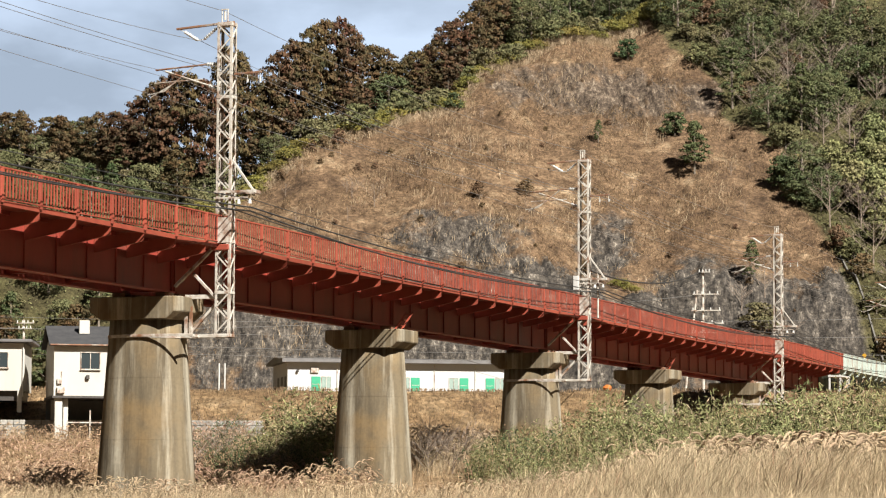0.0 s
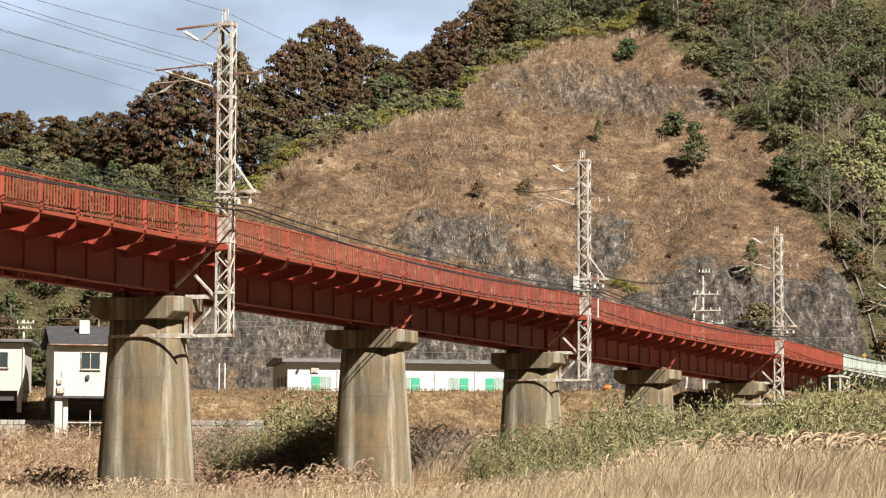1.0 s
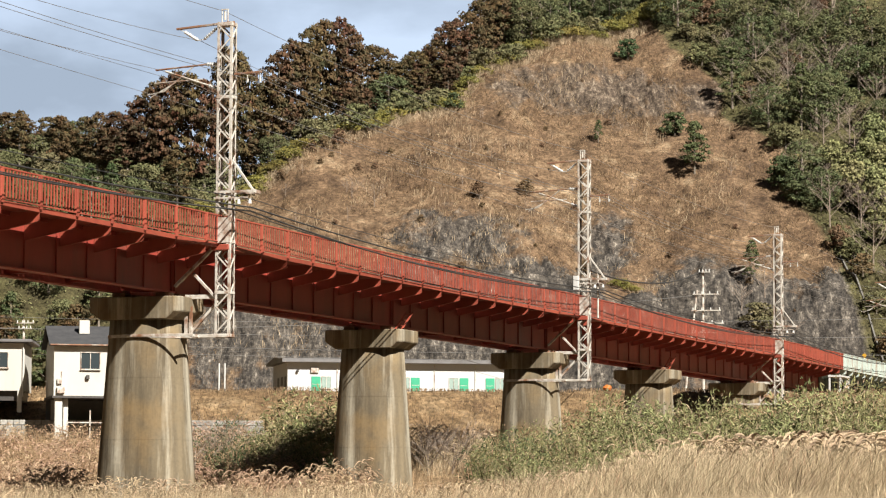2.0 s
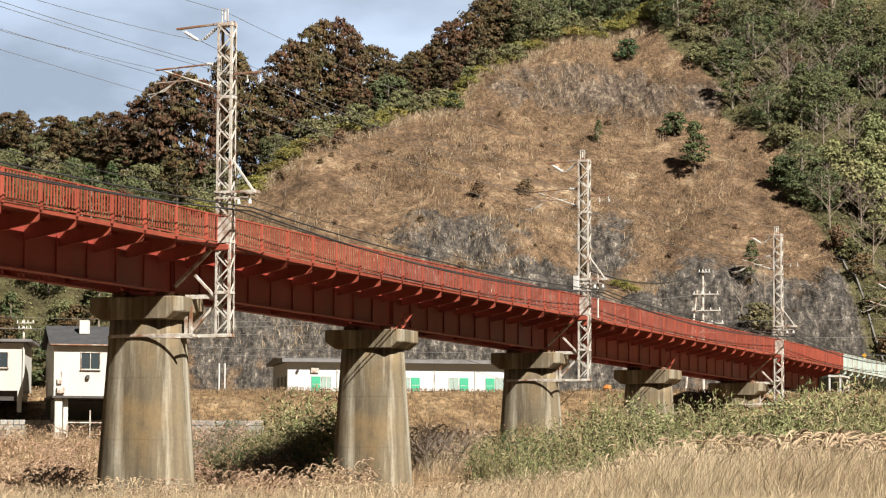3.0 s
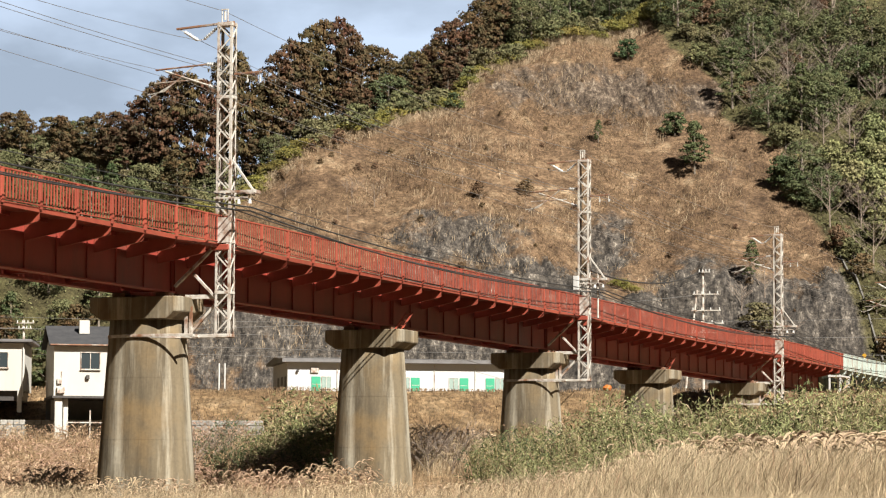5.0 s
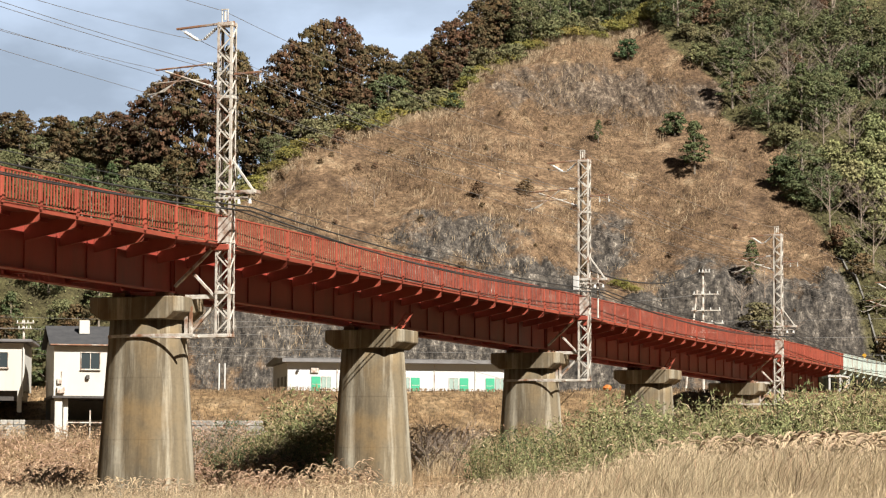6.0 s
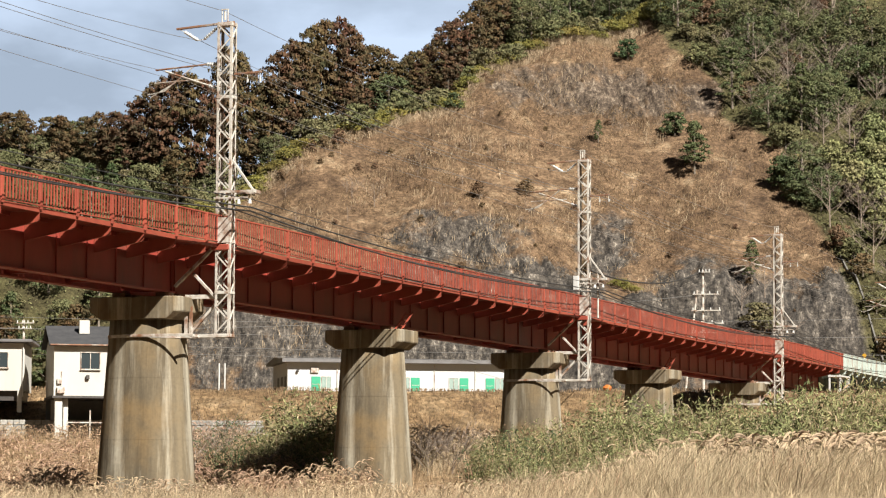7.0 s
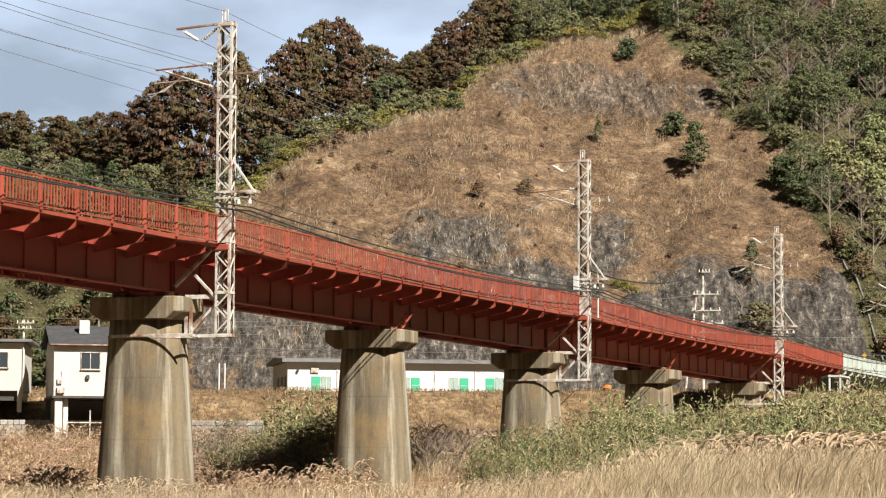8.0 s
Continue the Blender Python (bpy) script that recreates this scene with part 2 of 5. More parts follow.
    l.new(tex(0.8, 10, 0.7), bp.inputs["Height"])
    l.new(bp.outputs["Normal"], b.inputs["Normal"])
    return m


GROUND = ground_material()


# ---- mesh helpers ----
def empty(name, m, label="", category="", group="", kind=""):
    ob = new(name)
    ob.empty_display_size = 0.3
    ob.matrix_basis = m
    return tagged(ob, label, category, group, kind)


def part(name, bm, mat, parent=None, label=""):
    """Links a bmesh, or a finished mesh, as one object under a thing or a part."""
    if isinstance(bm, bpy.types.Mesh):
        me = bm
    else:
        bmesh.ops.recalc_face_normals(bm, faces=bm.faces)
        me = bpy.data.meshes.new(name)
        bm.to_mesh(me)
        bm.free()
    if mat and not me.materials:
        me.materials.append(mat)
    ob = new(name, me)
    ob.parent = parent
    if label:
        ob["label"] = label
    return ob


def raw_mesh(name, verts, faces, mat, smooth=False):
    me = bpy.data.meshes.new(name)
    me.from_pydata([tuple(v) for v in verts], [], [tuple(f) for f in faces])
    if smooth:
        me.polygons.foreach_set("use_smooth", [True] * len(me.polygons))
    me.materials.append(mat)
    return me


def box(bm, c, s, bevel=0.0, m=None):
    """A box of size s at centre c, with chamfered edges."""
    t = Matrix.Translation(c) @ (m or Matrix()) @ Matrix.Diagonal((*s, 1))
    r = bmesh.ops.create_cube(bm, size=1.0, matrix=t)
    if bevel:
        es = list({e for v in r["verts"] for e in v.link_edges})
        bmesh.ops.bevel(bm, geom=es, offset=bevel, segments=1, affect="EDGES")


def bar(bm, a, b, w, h=None, bevel=0.0):
    """A straight bar of section w x h from a to b."""
    a, b = Vector(a), Vector(b)
    d = b - a
    q = d.to_track_quat("X", "Z").to_matrix().to_4x4()
    t = Matrix.Translation((a + b) / 2) @ q @ Matrix.Diagonal((d.length, w, h or w, 1))
    r = bmesh.ops.create_cube(bm, size=1.0, matrix=t)
    if bevel:
        es = list({e for v in r["verts"] for e in v.link_edges})
        bmesh.ops.bevel(bm, geom=es, offset=bevel, segments=1, affect="EDGES")


def tube(bm, a, b, r, r2=None, seg=8):
    a, b = Vector(a), Vector(b)
    d = b - a
    t = Matrix.Translation((a + b) / 2) @ d.to_track_quat("Z", "Y").to_matrix().to_4x4()
    bmesh.ops.create_cone(bm, cap_ends=True, segments=seg, radius1=r, radius2=r if r2 is None else r2, depth=d.length, matrix=t)


def insulator(bm, a, b, r, n=5):
    """A rod with sheds along it."""
    a, b = Vector(a), Vector(b)
    tube(bm, a, b, r * 0.5)
    for i in range(n):
        p = a.lerp(b, (i + 0.5) / n)
        d = (b - a).normalized() * (b - a).length / n * 0.35
        tube(bm, p - d, p + d, r, r * 0.6)


def one(f, *a, **k):
    bm = bmesh.new()
    f(bm, *a, **k)
    return bm


def cable(name, pts, r, mat, label, category="cable", group=""):
    cu = bpy.data.curves.new(name, "CURVE")
    cu.dimensions = "3D"
    cu.bevel_depth = r
    cu.bevel_resolution = 1
    s = cu.splines.new("POLY")
    s.points.add(len(pts) - 1)
    for k, p in enumerate(pts):
        s.points[k].co = (*p, 1)
    cu.materials.append(mat)
    return tagged(new(name, cu), label, category, group)


def sagged(a, b, sag, n=16):
    a, b = Vector(a), Vector(b)
    return [a.lerp(b, i / n) - Vector((0, 0, 4 * sag * (i / n) * (1 - i / n))) for i in range(n + 1)]


# ---- terrain ----
CREST = [(-400, 352), (-58.5, 361), (-43.5, 360.6), (-32, 358), (-21.5, 366.6), (-14.2, 373.5), (-3.4, 378.5), (1.3, 380.7), (7.0, 391.2), (11.9, 395.9),
         (26.4, 403.9), (30.5, 404), (36, 415), (48, 440), (80, 470), (400, 500)]
CUT_EDGE = [(330, 52.5), (339.4, 50.2), (344.3, 49.5), (352.9, 47.8), (360.5, 45.1), (371, 45.7), (379.5, 38.1), (386.9, 39.6), (396, 32.4), (404, 30)]


def interp(x, table):
    return np.interp(x, [a for a, _ in table], [b for _, b in table])


def smooth01(x, a, b):
    t = np.clip((x - a) / (b - a), 0, 1)
    return t * t * (3 - 2 * t)


def face_profile(d):
    return np.where(d < 0, 0, np.where(d < 10, 1.5 * d, 15 + 0.68 * (d - 10)))


def ripple(x, y, s, seed):
    """Cheap smooth noise for arrays, about -1 to 1."""
    r = np.random.RandomState(seed)
    out = 0
    for k in range(7):
        a, p, q = r.uniform(0, 6.28), r.uniform(0, 6.28), r.uniform(0.6, 1.7)
        out = out + np.sin((x * np.cos(a) + y * np.sin(a)) * q / s + p)
    return out / 3.5


def lattice(i, j, seed):
    """A repeatable random value for each whole-number place, 0 to 1."""
    v = np.sin(i * 127.1 + j * 311.7 + seed * 74.7) * 43758.5453
    return v - np.floor(v)


def fbm(x, y, s, seed, octaves=4):
    """Fractal value noise for arrays, about -1 to 1."""
    out, amp = 0.0, 1.0
    for k in range(octaves):
        u, v = x / s + 17.3 * k, y / s - 9.1 * k
        i, j = np.floor(u), np.floor(v)
        a, b = u - i, v - j
        a, b = a * a * (3 - 2 * a), b * b * (3 - 2 * b)
        n0 = lattice(i, j, seed + k) * (1 - a) + lattice(i + 1, j, seed + k) * a
        n1 = lattice(i, j + 1, seed + k) * (1 - a) + lattice(i + 1, j + 1, seed + k) * a
        out = out + amp * (2 * (n0 * (1 - b) + n1 * b) - 1)
        amp, s = amp * 0.55, s * 0.5
    return out / 1.6


def rock_at(x, y):
    """How rocky the cut slope is, 0 to 1."""
    def patch(cx, cy, rx, ry):
        return np.exp(-(((x - cx) / rx) ** 2 + ((y - cy) / ry) ** 2))

    def slab(cx, cy, rx, ry):
        return np.exp(-(np.abs((x - cx) / rx) ** 4 + np.abs((y - cy) / ry) ** 4))
    low = smooth01(-np.abs(y - 336), -13, -2) * smooth01(x, -36, -28) * (1 - 0.25 * smooth01(fbm(x, y, 8.0, 61, 3), 0.0, 0.5))
    return np.maximum.reduce([0.72 * low, 0.95 * low * smooth01(x, -16, -4), 0.75 * patch(2, 347, 13, 8), 0.95 * patch(31, 340, 8, 8), 0.66 * slab(20.5, 387, 15, 7), 0.82 * patch(10, 384, 4, 6), 0.92 * patch(23.5, 386, 5, 8), 0.8 * patch(31, 385, 4, 6), 0.8 * patch(21, 352, 5, 8),
                              0.9 * patch(48, 336, 8, 7), 0.62 * patch(-18, 338, 14, 6), 0.8 * patch(37, 384, 6, 5)])


def height(x, y):
    x, y = np.asarray(x, float), np.asarray(y, float)
    h = 4.3 * smooth01(y, 95, 200) / smooth01(np.array(182.0), 95, 200)
    h = np.where(y > 182, 4.3, h) + 0.12 * ripple(x, y, 2.5, 1) * (y < 182)
    bank = smooth01(y, 183.2, 192.5) * 3.6
    h = h + bank + 0.12 * ripple(x, y, 2.0, 2) * smooth01(y, 186, 190)
    h = h + smooth01(y, 192, 300) * 3.0
    yc = interp(x, CREST)
    d = np.minimum(y, yc) - 330
    lump = (0.9 * ripple(x, y, 3.2, 3) + 1.3 * ripple(x, y * 0.6, 7.5, 4)) * smooth01(d, 0, 12)
    rocky = smooth01(rock_at(x, y) + 0.22 * fbm(x, y, 3.5, 41), 0.30, 0.62) * smooth01(d, -2, 3)
    flute = np.abs(fbm(x + 0.35 * y, y * 0.28, 3.2, 31, 5))
    crag = 1.7 * (0.32 - flute) + 0.8 * fbm(x * 1.2, y * 0.8, 2.0, 33, 4)
    lump = lump + 0.32 * fbm(x, y, 2.2, 34, 4) * smooth01(d, 0, 12) + crag * rocky
    h = h + face_profile(d) + lump
    gain = np.interp(x, [-60, -20, 5, 30, 60], [0.10, 0.12, 0.22, 0.40, 0.5])
    h = h + np.clip(y - yc, 0, 120) * gain
    far = np.exp(-((y - 900) / 160) ** 2) * smooth01(-x, 40, 110) * 58
    # unseen hills added behind and beside the camera to screen off low sky light
    unseen_hills = smooth01(-y, 50, 290) * 150 + smooth01(np.abs(x), 190, 360) * 110
    return h + far + unseen_hills


def build_ground():
    xs = np.unique(np.concatenate([np.linspace(-1500, -130, 32), np.linspace(-130, -70, 24), np.linspace(-70, -36, 40), np.linspace(-36, 56, 250), np.linspace(56, 85, 30), np.linspace(85, 160, 26), np.linspace(160, 1500, 30)]))
    ys = np.unique(np.concatenate([np.linspace(-400, 20, 16), np.linspace(20, 180, 80), np.linspace(180, 196, 30), np.linspace(196, 328, 50), np.linspace(328, 408, 210), np.linspace(408, 420, 10),
                                   np.linspace(420, 520, 50), np.linspace(520, 1200, 40), np.linspace(1200, 4200, 14)]))
    gx, gy = np.meshgrid(xs, ys)
    gz = height(gx, gy)
    nx, ny = len(xs), len(ys)
    verts = np.stack([gx, gy, gz], -1).reshape(-1, 3)
    idx = np.arange(nx * ny).reshape(ny, nx)
    faces = np.stack([idx[:-1, :-1], idx[:-1, 1:], idx[1:, 1:], idx[1:, :-1]], -1).reshape(-1, 4)
    me = raw_mesh("ground", verts.tolist(), faces.tolist(), GROUND, True)
    x, y = verts[:, 0], verts[:, 1]
    yc = interp(x, CREST)
    cut = interp(y, CUT_EDGE)
    slope = smooth01(y, 318, 332)
    forest = np.maximum(smooth01(y - yc, -1, 4), np.maximum(smooth01(x - cut, -2, 3), smooth01(-x, 31, 36)) * smooth01(y, 325, 335))
    # includes dark forest floor on the added hills out of view
    forest = np.maximum.reduce([forest, smooth01(y, 480, 520), smooth01(-y, 60, 120), smooth01(np.abs(x), 190, 230)])
    rock = rock_at(x, y)
    for nm, v in (("slope_zone", slope), ("forest_zone", forest), ("rock_zone", rock)):
        at = me.attributes.new(nm, "FLOAT", "POINT")
        at.data.foreach_set("value", v.astype(np.float32))
    return tagged(new("ground", me), "valley floor of dry grass rising to a bare rocky cut slope and woodland", "ground", kind="structure")


build_ground()

# ---- bridge frame: x along the track, y away from the camera side, z up ----
SPAN = 23.15
TRACK = pose(-11.11, 102.97, 0, 0, 0, math.degrees(math.atan2(0.941, 0.339)))
EDGE_Y = -2.95
DECK_Z = 10.40
CAP_Z = 8.42


def on_track(l, o=0.0, z=0.0):
    return TRACK @ pose(l, o, z)


def ground_at(l, o=0.0):
    p = TRACK @ Vector((l, o, 0))
    return float(height(p.x, p.y))


def oblong(bm, levels, n=40, e=2.5):
    """Stacked superellipse rings (z, half length, half width) closed into a solid."""
    rings = []
    for z, a, b in levels:
        ring = []
        for k in range(n):
            t = 2 * math.pi * k / n
            c, s = math.cos(t), math.sin(t)
            ring.append(bm.verts.new((math.copysign(abs(c) ** (2 / e), c) * b, math.copysign(abs(s) ** (2 / e), s) * a, z)))
        rings.append(ring)
    for r0, r1 in zip(rings, rings[1:]):
        for k in range(n):
            bm.faces.new((r0[k], r0[(k + 1) % n], r1[(k + 1) % n], r1[k]))
    bm.faces.new(rings[0][::-1])
    bm.faces.new(rings[-1])


def cap_solid(bm):
    """Pier head with cut lower corners and tapered noses."""
    prof = [(-1.85, 0.30), (-1.45, 0.0), (1.5, 0.0), (1.98, 0.34), (1.98, 0.85), (-1.85, 0.85)]
    loops = []
    for x, k in ((-1.28, 0.90), (-0.95, 1.0), (0.95, 1.0), (1.28, 0.90)):
        loops.append([bm.verts.new((x, y * k, z)) for y, z in prof])
    for a, b in zip(loops, loops[1:]):
        for i in range(len(prof)):
            bm.faces.new((a[i], a[(i + 1) % len(prof)], b[(i + 1) % len(prof)], b[i]))
    bm.faces.new(loops[0][::-1])
    bm.faces.new(loops[-1])
    bmesh.ops.bevel(bm, geom=list(bm.edges), offset=0.03, segments=1, affect="EDGES")


def pier(l, banded):
    off = -0.085 * max(0.0, l / SPAN)
    g = ground_at(l, off) - 0.6
    top = CAP_Z - 0.85
    ob = empty("bridge_pier", on_track(l, off, 0), "tall streaked concrete bridge pier with a wide chamfered head", "bridge pier", "piers of the bridge")
    lv = []
    for i in range(9):
        t = i / 8
        z = top + (g - top) * t
        drop = (top - z)
        lv.append((z, 1.42 + drop * 0.068, 1.12 + drop * 0.055))
    bm = one(oblong, lv[::-1])
    body = part("body", bm, CONCRETE, ob)
    body.data.polygons.foreach_set("use_smooth", [len(p.vertices) == 4 for p in body.data.polygons])
    for z in (3.1, 5.4):
        d = top - z
        part("pour_joint", one(oblong, [(z - 0.012, 1.425 + d * 0.068, 1.125 + d * 0.055), (z + 0.012, 1.425 + d * 0.068, 1.125 + d * 0.055)]), CONCRETE, ob)
    part("cap", one(cap_solid), CONCRETE, ob).matrix_basis = pose(0, 0, top)
    for s in (-1, 1):
        for e in (-0.45, 0.45):
            part("bearing", one(box, (e, s * 0.9, CAP_Z + 0.09), (0.5, 0.55, 0.18), 0.02), RUST, ob)
    if banded:
        d = top - 6.95
        bm = one(oblong, [(6.89, 1.45 + d * 0.068, 1.15 + d * 0.055), (7.01, 1.45 + d * 0.068, 1.15 + d * 0.055)])
        part("steel_band", bm, STEEL, ob, "pale steel strap round the pier")
    return ob


for k in range(-1, 7):
    pier(k * SPAN, k in (0, 2, 4))


def girder_span(l0, paint, label):
    ob = empty("girder_span", on_track(l0), label, "bridge girder", "girder spans of the bridge")
    z0, z1 = CAP_Z + 0.18, DECK_Z - 0.02
    L = SPAN - 0.12
    for s in (-1, 1):
        y = s * 0.95
        bm = one(box, (SPAN / 2, y, (z0 + z1) / 2), (L, 0.03, z1 - z0 - 0.06))
        part("web", bm, paint, ob)
        part("bottom_flange", one(box, (SPAN / 2, y, z0 + 0.03), (L, 0.42, 0.06), 0.01), paint, ob)
        part("top_flange", one(box, (SPAN / 2, y, z1 - 0.03), (L, 0.40, 0.06), 0.01), paint, ob)
    st = None
    for i in range(11):
        x = 0.16 + i * (SPAN - 0.32) / 10
        if st is None:
            st = part("stiffener", one(box, (0, 0, 0), (0.02, 0.06, z1 - z0 - 0.12), 0.004), paint, ob)
        else:
            st2 = new("stiffener", st.data)
            st2.parent = ob
            st = st2
        st.matrix_basis = pose(x, -0.95 - 0.045, (z0 + z1) / 2)
    for i in range(6):
        x = 0.4 + i * (SPAN - 0.8) / 5
        bm = bmesh.new()
        bar(bm, (x, -0.9, z0 + 0.15), (x, 0.9, z1 - 0.15), 0.09, 0.09)
        bar(bm, (x, 0.9, z0 + 0.15), (x, -0.9, z1 - 0.15), 0.09, 0.09)
        bar(bm, (x, -0.9, z0 + 0.15), (x, 0.9, z0 + 0.15), 0.1, 0.1)
        part("cross_frame", bm, paint, ob)
    bm = bmesh.new()
    for i in range(5):
        x = 0.4 + i * (SPAN - 0.8) / 5
        s = 1 if i % 2 else -1
        bar(bm, (x, -0.85 * s, z0 + 0.6), (x + (SPAN - 0.8) / 5, 0.85 * s, z0 + 0.6), 0.09, 0.05)
    part("bottom_lateral_bracing", bm, paint, ob)
    return ob


PANELS = 9


def walkway_span(l0, paint, rail_paint, label, rail_label, single):
    """Side walkway on brackets, and its railing as a thing of its own."""
    p = SPAN / PANELS
    ob = empty("walkway", on_track(l0), label, "walkway", "walkways beside the track")
    for i in range(PANELS):
        part("deck_plate", one(box, (p * (i + 0.5), EDGE_Y + 0.78, DECK_Z - 0.03), (p - 0.012, 1.50, 0.05), 0.005), paint, ob)
    part("edge_beam", one(box, (SPAN / 2, EDGE_Y + 0.03, DECK_Z - 0.05), (SPAN - 0.03, 0.06, 0.17), 0.008), rail_paint, ob)
    part("inner_stringer", one(box, (SPAN / 2, EDGE_Y + 1.12, DECK_Z - 0.13), (SPAN - 0.03, 0.07, 0.14)), paint, ob)
    brk = None
    for i in range(PANELS):
        x = p * (i + 0.5)
        if brk is None:
            bm = bmesh.new()
            vs = []
            for dx in (-0.012, 0.012):
                vs.append([bm.verts.new((dx, yy, zz)) for yy, zz in ((0.02, 0.0), (0.02, -0.30), (0.12, -0.33), (1.80, -0.66), (1.97, -0.68), (1.97, 0.0))])
            for k in range(6):
                bm.faces.new((vs[0][k], vs[0][(k + 1) % 6], vs[1][(k + 1) % 6], vs[1][k]))
            bm.faces.new(vs[0][::-1])
            bm.faces.new(vs[1])
            bar(bm, (0, 0.10, -0.33), (0, 1.85, -0.67), 0.11, 0.02)
            bar(bm, (0, 0.0, -0.02), (0, 1.92, -0.02), 0.13, 0.02)
            brk = part("bracket", bm, rail_paint, ob)
        else:
            b2 = new("bracket", brk.data)
            b2.parent = ob
            brk = b2
        brk.matrix_basis = pose(x, EDGE_Y, DECK_Z - 0.09)
    rail = empty("walkway_railing", on_track(l0), rail_label, "railing", "railings along the walkway")
    post = bal = None
    zt = DECK_Z + 1.07
    for i in range(PANELS):
        x = p * (i + 0.5)
        if post is None:
            bm = one(box, (0, 0, 0.52), (0.15, 0.07, 1.10), 0.008)
            box(bm, (0, -0.05, 0.12), (0.14, 0.03, 0.32), 0.004)
            post = part("post", bm, rail_paint, rail)
        else:
            o2 = new("post", post.data)
            o2.parent = rail
            post = o2
        post.matrix_basis = pose(x, EDGE_Y - 0.01, DECK_Z, random.uniform(-0.8, 0.8), random.uniform(-0.5, 0.5), 0)
    part("top_rail", one(box, (SPAN / 2, EDGE_Y, zt), (SPAN - 0.02, 0.07, 0.06), 0.01), rail_paint, rail)
    part("bottom_rail", one(box, (SPAN / 2, EDGE_Y, DECK_Z + 0.10), (SPAN - 0.02, 0.04, 0.05), 0.006), rail_paint, rail)
    n = 12
    joined = None if single else bmesh.new()
    for i in range(PANELS):
        for k in range(n):
            x = p * (i + (k + 0.5) / n)
            if single:
                if bal is None:
                    bal = part("baluster", one(box, (0, 0, 0.58), (0.065, 0.03, 0.92)), rail_paint, rail)
                else:
                    o2 = new("baluster", bal.data)
                    o2.parent = rail
                    bal = o2
                bal.matrix_basis = pose(x, EDGE_Y, DECK_Z, random.uniform(-0.7, 0.7), random.uniform(-0.6, 0.6), 0)
            else:
                box(joined, (x, EDGE_Y, DECK_Z + 0.58), (0.065, 0.03, 0.92))
    if not single:
        tagged(part("baluster_run", joined, rail_paint, rail), kind="stuff")


for k in range(-2, 8):
    red = k < 5
    girder_span(k * SPAN, RED if red else DKGREEN, "dark red painted steel plate girder resting on piers" if red else "dark green steel girder of the next bridge section")
    if k >= -1:
        walkway_span(k * SPAN, RED if red else DKGREEN, RED_RAIL if red else PALE,
                     "red steel maintenance walkway on triangular brackets beside the track" if red else "rusty pale green walkway of the next bridge section",
                     "faded red steel railing with close upright bars" if red else "weathered pale green railing with rust stains", k in (-1, 0, 1))


def track():
    ob = empty("railway_track", on_track(-2 * SPAN), "railway track with dark timber sleepers along the bridge", "railway track")
    L = SPAN * 10
    for s in (-1, 1):
        bm = bmesh.new()
        box(bm, (L / 2, s * 0.56, DECK_Z + 0.36), (L, 0.065, 0.04))
        box(bm, (L / 2, s * 0.56, DECK_Z + 0.29), (L, 0.018, 0.12))
        box(bm, (L / 2, s * 0.56, DECK_Z + 0.23), (L, 0.12, 0.02))
        part("rail", bm, RAIL_STEEL, ob)
    # unseen plank, added to keep sun off the girders and piers below
    part("foot_plank", one(box, (L / 2, 0, DECK_Z + 0.245), (L, 0.7, 0.04)), TIMBER, ob)
    sl = None
    # sleepers set close so that hardly any sun passes between them
    for i in range(300):
        if sl is None:
            sl = part("sleeper", one(box, (0, 0, 0), (0.22, 2.4, 0.22), 0.01), TIMBER, ob)
        else:
            o2 = new("sleeper", sl.data)
            o2.parent = ob
            sl = o2
        sl.matrix_basis = pose(22.0 + i * 0.38, random.uniform(-0.03, 0.03), DECK_Z + 0.11)
    bm = bmesh.new()
    for i in range(240):
        box(bm, (22.0 + (300 + i) * 0.38, 0, DECK_Z + 0.11), (0.22, 2.4, 0.22))
    tagged(part("sleeper_run", bm, TIMBER, ob), kind="stuff")


track()


# ---- catenary masts: base at z 0 of the mast, the track lies towards +y ----
MAST_Z = 6.93
MAST_H = 11.85


LACE = {}


